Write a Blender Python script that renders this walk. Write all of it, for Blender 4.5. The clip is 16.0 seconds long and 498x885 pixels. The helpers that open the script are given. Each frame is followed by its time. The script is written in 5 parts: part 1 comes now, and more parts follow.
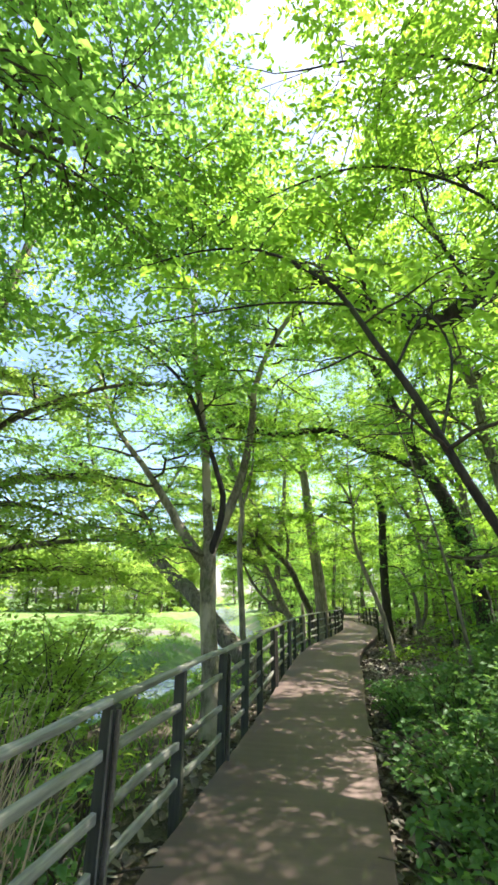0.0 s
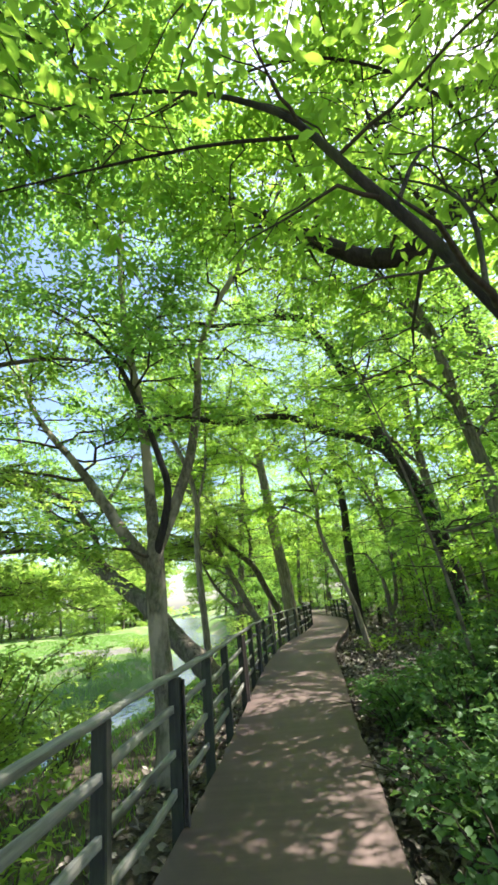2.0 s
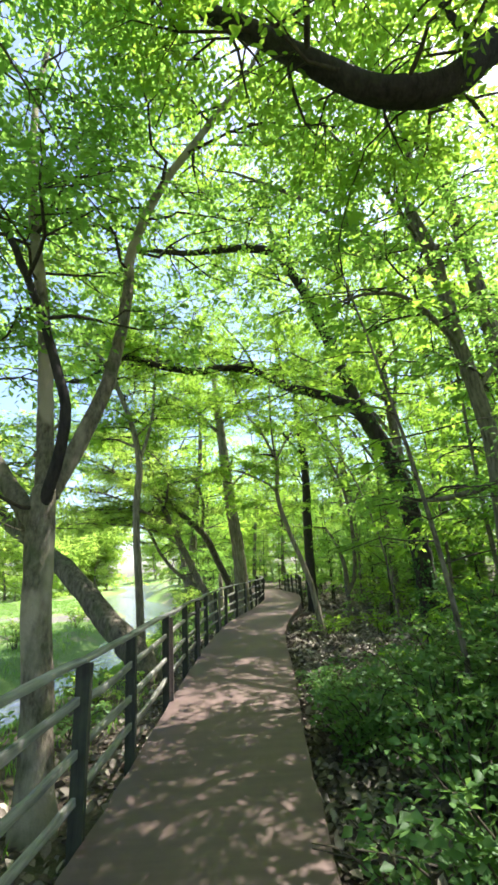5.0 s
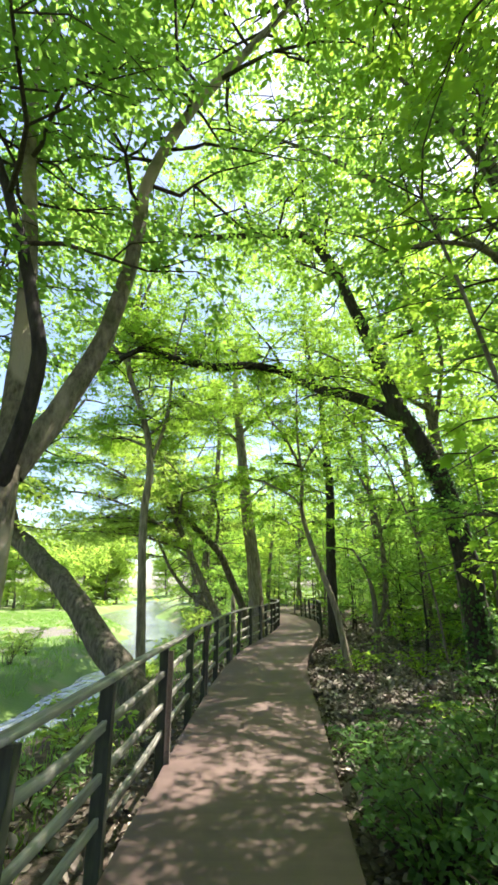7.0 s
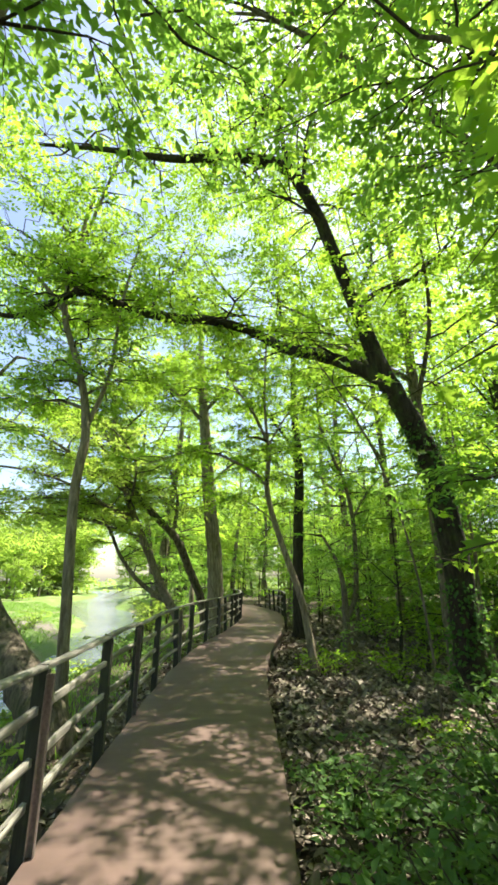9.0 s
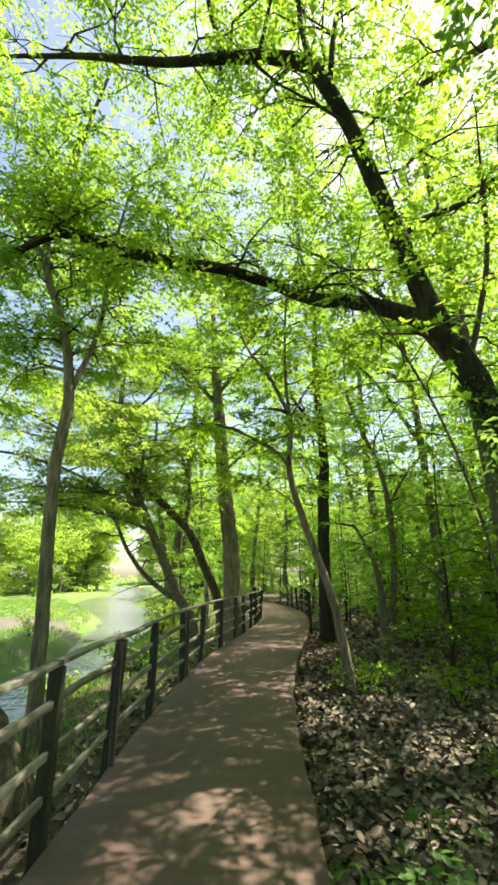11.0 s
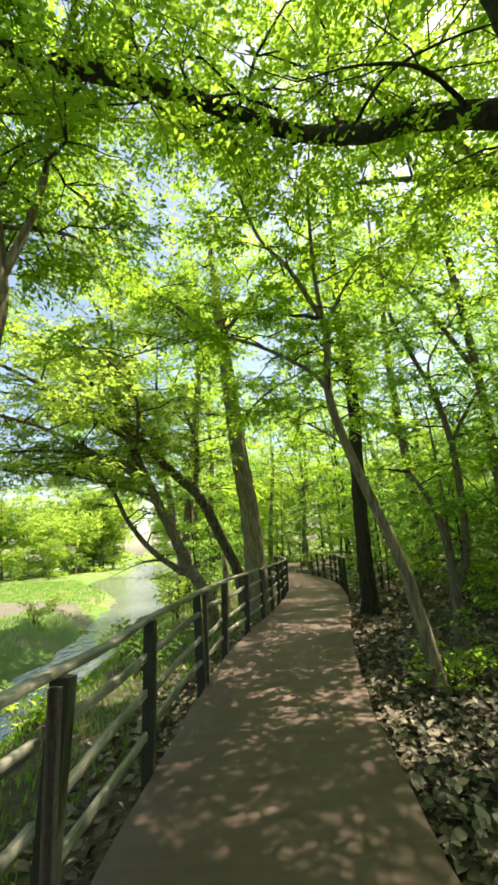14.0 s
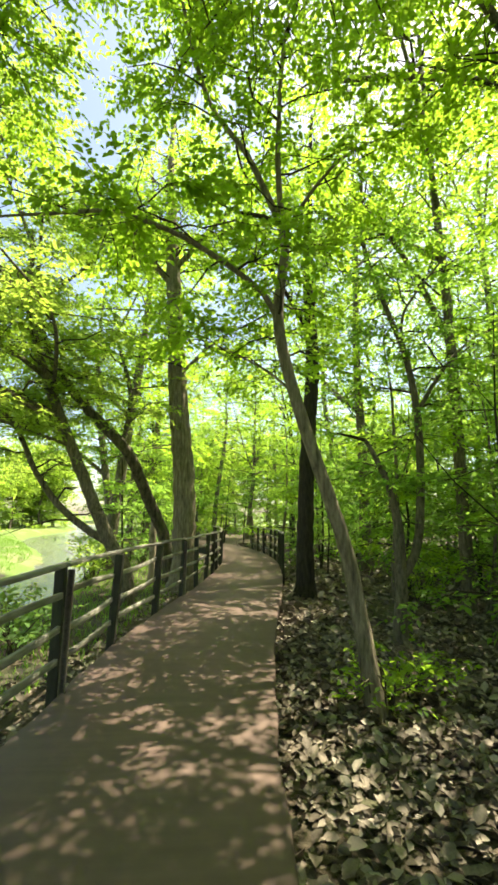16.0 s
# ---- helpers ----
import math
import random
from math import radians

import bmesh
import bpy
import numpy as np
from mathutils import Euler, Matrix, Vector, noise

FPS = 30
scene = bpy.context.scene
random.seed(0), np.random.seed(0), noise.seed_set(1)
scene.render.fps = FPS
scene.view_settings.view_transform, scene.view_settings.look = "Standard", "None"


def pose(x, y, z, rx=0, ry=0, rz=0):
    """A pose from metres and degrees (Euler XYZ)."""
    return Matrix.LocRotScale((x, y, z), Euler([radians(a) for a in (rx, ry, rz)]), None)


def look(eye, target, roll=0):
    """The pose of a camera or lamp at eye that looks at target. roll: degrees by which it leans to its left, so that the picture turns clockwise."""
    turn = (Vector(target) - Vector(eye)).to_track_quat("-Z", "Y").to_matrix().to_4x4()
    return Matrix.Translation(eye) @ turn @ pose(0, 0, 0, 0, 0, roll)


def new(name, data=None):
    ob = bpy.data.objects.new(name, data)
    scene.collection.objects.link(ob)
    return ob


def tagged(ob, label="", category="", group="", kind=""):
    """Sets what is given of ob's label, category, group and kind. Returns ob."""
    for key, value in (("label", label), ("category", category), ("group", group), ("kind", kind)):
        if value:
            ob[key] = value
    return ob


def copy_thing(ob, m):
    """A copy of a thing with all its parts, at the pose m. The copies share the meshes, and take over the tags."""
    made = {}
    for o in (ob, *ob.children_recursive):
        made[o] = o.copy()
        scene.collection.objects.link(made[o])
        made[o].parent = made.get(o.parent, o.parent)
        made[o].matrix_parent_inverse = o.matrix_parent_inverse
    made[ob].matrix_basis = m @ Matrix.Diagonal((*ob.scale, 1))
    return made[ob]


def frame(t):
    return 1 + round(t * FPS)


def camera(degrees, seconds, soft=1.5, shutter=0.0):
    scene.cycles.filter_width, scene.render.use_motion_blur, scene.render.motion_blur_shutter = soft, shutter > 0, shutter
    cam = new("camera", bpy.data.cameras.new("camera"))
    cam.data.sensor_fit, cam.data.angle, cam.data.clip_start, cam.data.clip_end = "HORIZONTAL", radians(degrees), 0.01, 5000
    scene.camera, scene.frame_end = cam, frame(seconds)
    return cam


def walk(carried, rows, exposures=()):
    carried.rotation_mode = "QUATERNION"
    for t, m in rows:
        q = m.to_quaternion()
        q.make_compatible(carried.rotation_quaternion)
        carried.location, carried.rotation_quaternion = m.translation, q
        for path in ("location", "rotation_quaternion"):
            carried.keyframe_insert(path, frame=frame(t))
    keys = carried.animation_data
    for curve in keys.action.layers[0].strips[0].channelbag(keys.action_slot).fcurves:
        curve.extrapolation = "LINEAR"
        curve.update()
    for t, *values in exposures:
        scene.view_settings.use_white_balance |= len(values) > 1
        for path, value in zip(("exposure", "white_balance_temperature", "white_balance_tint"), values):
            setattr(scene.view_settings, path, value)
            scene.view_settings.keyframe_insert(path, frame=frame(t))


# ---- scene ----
cam = camera(61.05, 16.0, soft=3.0)
# seconds, x, y, z of the eye, then yaw, pitch and roll in degrees
PATH = [
    (0.0, -0.000, -0.000, 1.523, 10.16, 20.21, -0.13),
    (0.5, -0.058, 0.283, 1.517, 9.55, 20.09, 1.28),
    (1.0, -0.129, 0.560, 1.533, 6.64, 20.02, 2.89),
    (1.5, -0.138, 0.853, 1.505, 7.07, 20.68, 5.30),
    (2.0, -0.109, 1.165, 1.486, 5.86, 20.45, 5.93),
    (2.5, -0.061, 1.485, 1.479, 2.24, 19.87, 4.00),
    (3.0, 0.032, 1.797, 1.466, 1.78, 18.65, 3.37),
    (3.5, 0.056, 2.081, 1.434, 1.29, 17.37, 3.43),
    (3.7, 0.049, 2.192, 1.447, 0.15, 16.83, 2.23),
    (5.8, 0.011, 3.312, 1.543, 2.36, 16.59, 6.02),
    (6.0, -0.011, 3.431, 1.553, 6.41, 17.70, 6.29),
    (6.5, -0.101, 3.754, 1.544, 4.65, 18.46, 3.97),
    (7.0, -0.110, 4.097, 1.524, 1.80, 19.13, 0.60),
    (7.5, -0.023, 4.463, 1.517, -0.43, 19.27, -0.66),
    (8.0, 0.035, 4.853, 1.499, -2.25, 19.12, 0.03),
    (8.2, 0.052, 5.011, 1.502, -2.77, 18.83, 0.18),
    (10.3, 0.151, 6.681, 1.542, -1.48, 17.53, 0.94),
    (10.5, 0.157, 6.837, 1.524, -1.14, 17.54, 0.67),
    (11.0, 0.171, 7.219, 1.526, 0.16, 17.46, 0.39),
    (11.5, 0.178, 7.597, 1.532, 3.19, 17.31, 3.95),
    (12.0, 0.117, 7.972, 1.501, 4.68, 17.11, 4.77),
    (12.5, 0.057, 8.359, 1.500, 4.65, 16.36, 3.90),
    (13.0, 0.033, 8.750, 1.504, 4.41, 15.31, 5.07),
    (13.5, -0.065, 9.137, 1.484, 3.37, 14.46, 5.08),
    (14.0, -0.113, 9.525, 1.461, 2.04, 13.92, 3.60),
    (14.5, -0.080, 9.925, 1.461, 1.74, 13.40, 2.32),
    (15.0, 0.031, 10.324, 1.440, 1.07, 12.57, 1.68),
    (15.5, 0.206, 10.675, 1.427, -1.01, 10.71, -0.23),
    (16.0, 0.318, 10.981, 1.407, -4.65, 10.02, -0.95),
]
walk(cam, [(t, pose(x, y, z, 90 + pitch, roll, yaw)) for t, x, y, z, yaw, pitch, roll in PATH],
     exposures=[(0.0, 1.9, 6400, 11), (1.5, 1.72, 6300, 12), (3.0, 1.78, 6100, 15), (6.0, 1.85, 6400, 15), (8.0, 1.78, 6800, 12), (10.5, 1.55, 7400, 8), (13.0, 1.52, 7700, 8), (14.2, 1.48, 7900, 7), (16.0, 1.7, 8000, 6)])

# ---- world, sun, exposure ----
SUN_DIR = Vector((0.42, 0.22, 1.0)).normalized()
SUN_ELEV = math.asin(SUN_DIR.z)
SUN_AZ = math.atan2(SUN_DIR.x, SUN_DIR.y)
world = bpy.data.worlds.new("sky")
scene.world = world
world.use_nodes = True
wn = world.node_tree
sky = wn.nodes.new("ShaderNodeTexSky")
sky.sky_type = "NISHITA"
sky.sun_disc = False
sky.sun_elevation = SUN_ELEV
sky.sun_rotation = SUN_AZ
sky.air_density = 1.0
sky.dust_density = 1.5
sky.ozone_density = 1.0
wn.nodes["Background"].inputs["Strength"].default_value = 0.115
wn.links.new(sky.outputs[0], wn.nodes["Background"].inputs["Color"])
sun_data = bpy.data.lights.new("sun", "SUN")
sun_data.energy = 5.0
sun_data.angle = radians(0.45)
sun_data.color = (1.0, 0.95, 0.86)
sun = new("sun", sun_data)
sun.matrix_world = look(SUN_DIR * 60, (0, 0, 0))


# ---- materials ----
def material(name):
    m = bpy.data.materials.new(name)
    m.use_nodes = True
    nt = m.node_tree
    return m, nt, nt.nodes["Principled BSDF"]


def ramp(nt, fac, stops):
    r = nt.nodes.new("ShaderNodeValToRGB")
    e = r.color_ramp.elements
    while len(e) < len(stops):
        e.new(0.5)
    for el, (p, c) in zip(e, stops):
        el.position = p
        el.color = (*c, 1)
    nt.links.new(fac, r.inputs[0])
    return r.outputs[0]


def noise_tex(nt, scale, detail=4, rough=0.6, stretch=None):
    n = nt.nodes.new("ShaderNodeTexNoise")
    n.inputs["Scale"].default_value = scale
    n.inputs["Detail"].default_value = detail
    n.inputs["Roughness"].default_value = rough
    g = nt.nodes.new("ShaderNodeNewGeometry")
    src = g.outputs["Position"]
    if stretch:
        mp = nt.nodes.new("ShaderNodeMapping")
        mp.inputs["Scale"].default_value = stretch
        nt.links.new(src, mp.inputs[0])
        src = mp.outputs[0]
    nt.links.new(src, n.inputs["Vector"])
    return n.outputs["Fac"]


def mixc(nt, fac, a, b, mode="MIX"):
    m = nt.nodes.new("ShaderNodeMix")
    m.data_type = "RGBA"
    m.blend_type = mode
    if isinstance(fac, float):
        m.inputs[0].default_value = fac
    else:
        nt.links.new(fac, m.inputs[0])
    for sock, v in ((m.inputs[6], a), (m.inputs[7], b)):
        if isinstance(v, tuple):
            sock.default_value = (*v, 1)
        else:
            nt.links.new(v, sock)
    return m.outputs[2]


def bump(nt, height, bsdf, strength=0.5, dist=0.02):
    b = nt.nodes.new("ShaderNodeBump")
    b.inputs["Strength"].default_value = strength
    b.inputs["Distance"].default_value = dist
    nt.links.new(height, b.inputs["Height"])
    nt.links.new(b.outputs[0], bsdf.inputs["Normal"])


def leaf_material(name, dark, mid, light, glow, share=0.5, gloss=0.2):
    """Leaf: a glossy diffuse blade that lets light through. Colours vary leaf by leaf and in drifts."""
    m, nt, p = material(name)
    g = nt.nodes.new("ShaderNodeNewGeometry")
    col = ramp(nt, g.outputs["Random Per Island"], ((0.0, dark), (0.55, mid), (1.0, light)))
    drift = noise_tex(nt, 0.7, 2)
    col = mixc(nt, drift, col, mid)
    nt.links.new(col, p.inputs["Base Color"])
    p.inputs["Roughness"].default_value = 0.5
    p.inputs["Specular IOR Level"].default_value = gloss
    t = nt.nodes.new("ShaderNodeBsdfTranslucent")
    tcol = mixc(nt, 0.75, col, glow)
    nt.links.new(tcol, t.inputs["Color"])
    mx = nt.nodes.new("ShaderNodeMixShader")
    mx.inputs[0].default_value = share
    nt.links.new(p.outputs[0], mx.inputs[1])
    nt.links.new(t.outputs[0], mx.inputs[2])
    nt.links.new(mx.outputs[0], nt.nodes["Material Output"].inputs[0])
    return m


def bark_material(name, dark, light, patch=None, scale=14.0, depth=0.03, stretch=(1, 1, 0.22), moss=0.0):
    m, nt, p = material(name)
    fine = noise_tex(nt, scale, 6, 0.7, stretch)
    col = ramp(nt, fine, ((0.32, dark), (0.68, light)))
    big = noise_tex(nt, 2.2, 3, 0.6, (1, 1, 0.5))
    if patch:
        f = ramp(nt, big, ((0.47, (0, 0, 0)), (0.56, (1, 1, 1))))
        col = mixc(nt, f, col, patch)
    if moss:
        f2 = ramp(nt, noise_tex(nt, 3.1, 4), ((0.5, (0, 0, 0)), (0.7, (moss, moss, moss))))
        col = mixc(nt, f2, col, (0.07, 0.10, 0.03))
    nt.links.new(col, p.inputs["Base Color"])
    p.inputs["Roughness"].default_value = 0.9
    p.inputs["Specular IOR Level"].default_value = 0.2
    bump(nt, fine, p, 0.9, depth)
    return m


LEAF_MID = leaf_material("leaf_green", (0.05, 0.12, 0.024), (0.08, 0.185, 0.032), (0.12, 0.24, 0.038), (0.40, 0.68, 0.11), 0.6)
LEAF_BRIGHT = leaf_material("leaf_bright", (0.05, 0.13, 0.02), (0.08, 0.19, 0.03), (0.13, 0.25, 0.03), (0.48, 0.74, 0.07), 0.64)
LEAF_DEEP = leaf_material("leaf_deep", (0.03, 0.08, 0.025), (0.05, 0.12, 0.03), (0.08, 0.16, 0.04), (0.16, 0.36, 0.06), 0.42)
LEAF_SHRUB = leaf_material("leaf_shrub", (0.055, 0.12, 0.04), (0.085, 0.175, 0.05), (0.125, 0.23, 0.06), (0.24, 0.42, 0.08), 0.42, 0.25)
# brighter leaf copy: sunlight on the open river side put into the colours
LEAF_SUNLIT = leaf_material("leaf_sunny", (0.08, 0.17, 0.03), (0.12, 0.23, 0.04), (0.18, 0.28, 0.05), (0.58, 0.78, 0.12), 0.6)
BARK_OAK = bark_material("bark_oak", (0.013, 0.011, 0.009), (0.062, 0.051, 0.04), None, 16, 0.04, (1, 1, 0.2), 0.5)
BARK_GREY = bark_material("bark_grey", (0.05, 0.042, 0.032), (0.25, 0.215, 0.165), None, 24, 0.04, (1, 1, 0.25), 0.4)
BARK_PALE = bark_material("bark_pale", (0.07, 0.058, 0.042), (0.27, 0.23, 0.17), (0.38, 0.32, 0.24), 26, 0.03, (1, 1, 0.45), 0.55)
BARK_PLATE = bark_material("bark_plated", (0.075, 0.062, 0.044), (0.34, 0.29, 0.215), None, 20, 0.03, (1, 1, 0.16), 0.3)
BARK_ROUGH = bark_material("bark_rough", (0.028, 0.024, 0.018), (0.20, 0.17, 0.13), None, 15, 0.05, (1, 1, 0.3), 0.5)
BARK_DARK = bark_material("bark_dark", (0.018, 0.016, 0.014), (0.06, 0.05, 0.045), None, 18, 0.03)
TWIG = bark_material("twig_bark", (0.03, 0.025, 0.018), (0.09, 0.075, 0.05), None, 30, 0.004)

# weathered rail timber
RAIL, nt, p = material("rail_timber")
gr = noise_tex(nt, 30, 5, 0.65, (1, 0.08, 1))
col = ramp(nt, gr, ((0.3, (0.11, 0.105, 0.09)), (0.7, (0.34, 0.325, 0.275))))
col = mixc(nt, ramp(nt, noise_tex(nt, 2.5, 3), ((0.45, (0, 0, 0)), (0.75, (0.5, 0.5, 0.5)))), col, (0.11, 0.12, 0.07))
nt.links.new(col, p.inputs["Base Color"])
p.inputs["Roughness"].default_value = 0.75
bump(nt, gr, p, 0.5, 0.006)

# dark stained post timber
POST, nt, p = material("post_timber")
gr = noise_tex(nt, 34, 5, 0.65, (1, 1, 0.1))
col = ramp(nt, gr, ((0.3, (0.016, 0.016, 0.012)), (0.75, (0.05, 0.05, 0.036))))
col = mixc(nt, ramp(nt, noise_tex(nt, 5, 3), ((0.5, (0, 0, 0)), (0.8, (0.5, 0.5, 0.5)))), col, (0.06, 0.08, 0.035))
nt.links.new(col, p.inputs["Base Color"])
p.inputs["Roughness"].default_value = 0.8
bump(nt, gr, p, 0.6, 0.006)

# dull galvanised steel
STEEL, nt, p = material("galvanised_steel")
nt.links.new(ramp(nt, noise_tex(nt, 40, 4), ((0.3, (0.30, 0.29, 0.28)), (0.7, (0.56, 0.54, 0.52)))), p.inputs["Base Color"])
p.inputs["Metallic"].default_value = 0.8
p.inputs["Roughness"].default_value = 0.45

# brown path surface
PAVE, nt, p = material("path_surface")
fine = noise_tex(nt, 220, 3, 0.7)
mid = noise_tex(nt, 9, 4, 0.6)
big = noise_tex(nt, 1.1, 3, 0.6)
col = ramp(nt, big, ((0.3, (0.104, 0.069, 0.056)), (0.7, (0.158, 0.100, 0.082))))
col = mixc(nt, 0.35, col, ramp(nt, mid, ((0.35, (0.070, 0.051, 0.042)), (0.7, (0.165, 0.108, 0.088)))))
col = mixc(nt, 0.3, col, ramp(nt, fine, ((0.35, (0.056, 0.041, 0.036)), (0.65, (0.168, 0.122, 0.104)))))
cross = noise_tex(nt, 3.0, 3, 0.6, (0.12, 3.0, 1))
col = mixc(nt, 0.22, col, ramp(nt, cross, ((0.35, (0.071, 0.046, 0.040)), (0.65, (0.165, 0.110, 0.092)))))
nt.links.new(col, p.inputs["Base Color"])
p.inputs["Roughness"].default_value = 0.72
p.inputs["Specular IOR Level"].default_value = 0.35
bump(nt, fine, p, 0.25, 0.004)

# soil with leaf mould, grass where it lies open
SOIL, nt, p = material("soil")
n1 = noise_tex(nt, 12, 5, 0.7)
n2 = noise_tex(nt, 0.8, 4, 0.6)
col = ramp(nt, n1, ((0.3, (0.03, 0.022, 0.015)), (0.7, (0.12, 0.09, 0.06))))
col = mixc(nt, ramp(nt, n2, ((0.5, (0, 0, 0)), (0.68, (0.7, 0.7, 0.7)))), col, (0.05, 0.075, 0.025))
nt.links.new(col, p.inputs["Base Color"])
p.inputs["Roughness"].default_value = 0.95
bump(nt, n1, p, 0.9, 0.05)

MEADOW, nt, p = material("meadow_grass")
n1 = noise_tex(nt, 25, 5, 0.7)
n2 = noise_tex(nt, 0.35, 4, 0.6)
col = ramp(nt, n1, ((0.3, (0.07, 0.13, 0.025)), (0.7, (0.16, 0.26, 0.05))))
col = mixc(nt, ramp(nt, n2, ((0.52, (0, 0, 0)), (0.64, (0.7, 0.7, 0.7)))), col, (0.26, 0.22, 0.14))
nt.links.new(col, p.inputs["Base Color"])
p.inputs["Roughness"].default_value = 0.9
bump(nt, n1, p, 0.8, 0.06)

# silt and gravel of the river bar
SAND, nt, p = material("river_gravel")
n1 = noise_tex(nt, 30, 5, 0.7)
n2 = noise_tex(nt, 1.3, 4, 0.6)
col = ramp(nt, n1, ((0.3, (0.085, 0.075, 0.06)), (0.7, (0.20, 0.18, 0.15))))
col = mixc(nt, ramp(nt, n2, ((0.5, (0, 0, 0)), (0.62, (0.8, 0.8, 0.8)))), col, (0.10, 0.12, 0.05))
nt.links.new(col, p.inputs["Base Color"])
p.inputs["Roughness"].default_value = 0.9
bump(nt, n1, p, 0.8, 0.04)

LITTER, nt, p = material("dry_leaves")
g = nt.nodes.new("ShaderNodeNewGeometry")
col = ramp(nt, g.outputs["Random Per Island"], ((0.0, (0.02, 0.016, 0.011)), (0.3, (0.085, 0.066, 0.046)), (0.7, (0.205, 0.172, 0.13)), (1.0, (0.42, 0.37, 0.30))))
col = mixc(nt, 0.3, col, ramp(nt, noise_tex(nt, 60, 3), ((0.3, (0.08, 0.06, 0.04)), (0.7, (0.30, 0.26, 0.2)))))
nt.links.new(col, p.inputs["Base Color"])
p.inputs["Roughness"].default_value = 0.7

WATER, nt, p = material("river_water")
p.inputs["Base Color"].default_value = (0.11, 0.12, 0.12, 1)
p.inputs["Roughness"].default_value = 0.06
p.inputs["IOR"].default_value = 1.9
p.inputs["Specular IOR Level"].default_value = 1.0
bump(nt, noise_tex(nt, 3.2, 3, 0.55, (1.2, 0.6, 1)), p, 0.6, 0.16)

REED, nt, p = material("dry_reed")
g = nt.nodes.new("ShaderNodeNewGeometry")
col = ramp(nt, g.outputs["Random Per Island"], ((0.0, (0.22, 0.16, 0.09)), (1.0, (0.45, 0.35, 0.22))))
nt.links.new(col, p.inputs["Base Color"])
p.inputs["Roughness"].default_value = 0.8


# ---- mesh builders ----
def mesh_from(name, co, quads=None, tris=None, mat=None, smooth=False):
    """A mesh from arrays of corners, four-sided and three-sided faces."""
    me = bpy.data.meshes.new(name)
    co = np.asarray(co, dtype=np.float32)
    loops, starts, at = [], [], 0
    for f, k in ((quads, 4), (tris, 3)):
        if f is not None and len(f):
            f = np.asarray(f, dtype=np.int32)
            loops.append(f.ravel())
            starts.append(at + np.arange(len(f), dtype=np.int32) * k)
            at += f.size
    loops, starts = np.concatenate(loops), np.concatenate(starts)
    me.vertices.add(len(co))
    me.vertices.foreach_set("co", co.ravel())
    me.loops.add(len(loops))
    me.loops.foreach_set("vertex_index", loops.astype(np.int32))
    me.polygons.add(len(starts))
    me.polygons.foreach_set("loop_start", starts.astype(np.int32))
    if smooth:
        me.polygons.foreach_set("use_smooth", np.ones(len(starts), dtype=bool))
    me.update(calc_edges=True)
    if mat:
        me.materials.append(mat)
    return me


def put(name, me, parent=None, label="", kind=""):
    ob = new(name, me)
    if parent:
        ob.parent = parent
    return tagged(ob, label, kind=kind)


def part(name, bm, mat, parent, label=""):
    me = bpy.data.meshes.new(name)
    bm.to_mesh(me)
    bm.free()
    me.materials.append(mat)
    return put(name, me, parent, label)


def spline(pts, step=0.25):
    """A smooth run through points (x, y, z, r, ...)."""
    pts = np.asarray(pts, dtype=float)
    out = []
    n = len(pts)
    for i in range(n - 1):
        a, b, c, d = pts[max(i - 1, 0)], pts[i], pts[i + 1], pts[min(i + 2, n - 1)]
        k = max(1, int(np.linalg.norm(c[:3] - b[:3]) / step))
        for t in np.arange(k) / k:
            out.append(0.5 * (2 * b + (c - a) * t + (2 * a - 5 * b + 4 * c - d) * t ** 2 + (3 * b - a - 3 * c + d) * t ** 3))
    out.append(pts[-1])
    return np.array(out)


class Acc:
    """Collects tubes into one mesh."""

    def __init__(self):
        self.co, self.quads, self.n = [], [], 0

    def tube(self, run, sides=8, rough=0.0, rng=None):
        run = np.asarray(run, dtype=float)
        if rough:
            tip = run[-1].copy()
            tip[:3] += (run[-1, :3] - run[-2, :3]) / (np.linalg.norm(run[-1, :3] - run[-2, :3]) + 1e-9) * run[-1, 3] * 0.5
            mid = (tip + run[-1]) / 2
            mid[3], tip[3] = run[-1, 3] * 0.8, 0.002
            run = np.vstack([run, mid, tip])
        p, r = run[:, :3], np.maximum(run[:, 3], 0.002)
        d = np.gradient(p, axis=0)
        d /= np.linalg.norm(d, axis=1)[:, None] + 1e-9
        ref = np.where(np.abs(d[:, 2:3]) > 0.95, np.array([[1.0, 0, 0]]), np.array([[0, 0, 1.0]]))
        u = np.cross(d, ref)
        u /= np.linalg.norm(u, axis=1)[:, None]
        for i in range(1, len(u)):
            u[i] = u[i - 1] - d[i] * np.dot(u[i - 1], d[i])
            u[i] /= np.linalg.norm(u[i]) + 1e-9
        v = np.cross(d, u)
        a = np.arange(sides) * 2 * np.pi / sides
        rr = r[:, None] * np.ones(sides)
        if rough:
            ridge = rng.normal(size=sides)
            drift = np.cumsum(rng.normal(size=rr.shape) * 0.35, axis=0)
            rr = rr * (1 + rough * (0.7 * ridge + 0.5 * np.tanh(drift) + 0.35 * rng.normal(size=rr.shape)))
        ring = p[:, None, :] + rr[..., None] * (np.cos(a)[None, :, None] * u[:, None, :] + np.sin(a)[None, :, None] * v[:, None, :])
        m = len(p)
        i, j = np.meshgrid(np.arange(m - 1), np.arange(sides), indexing="ij")
        jj = (j + 1) % sides
        q = np.stack([i * sides + j, i * sides + jj, (i + 1) * sides + jj, (i + 1) * sides + j], -1).reshape(-1, 4) + self.n
        self.co.append(ring.reshape(-1, 3))
        self.quads.append(q)
        self.n += m * sides

    def mesh(self, name, mat, smooth=True):
        return mesh_from(name, np.concatenate(self.co), np.concatenate(self.quads), None, mat, smooth)


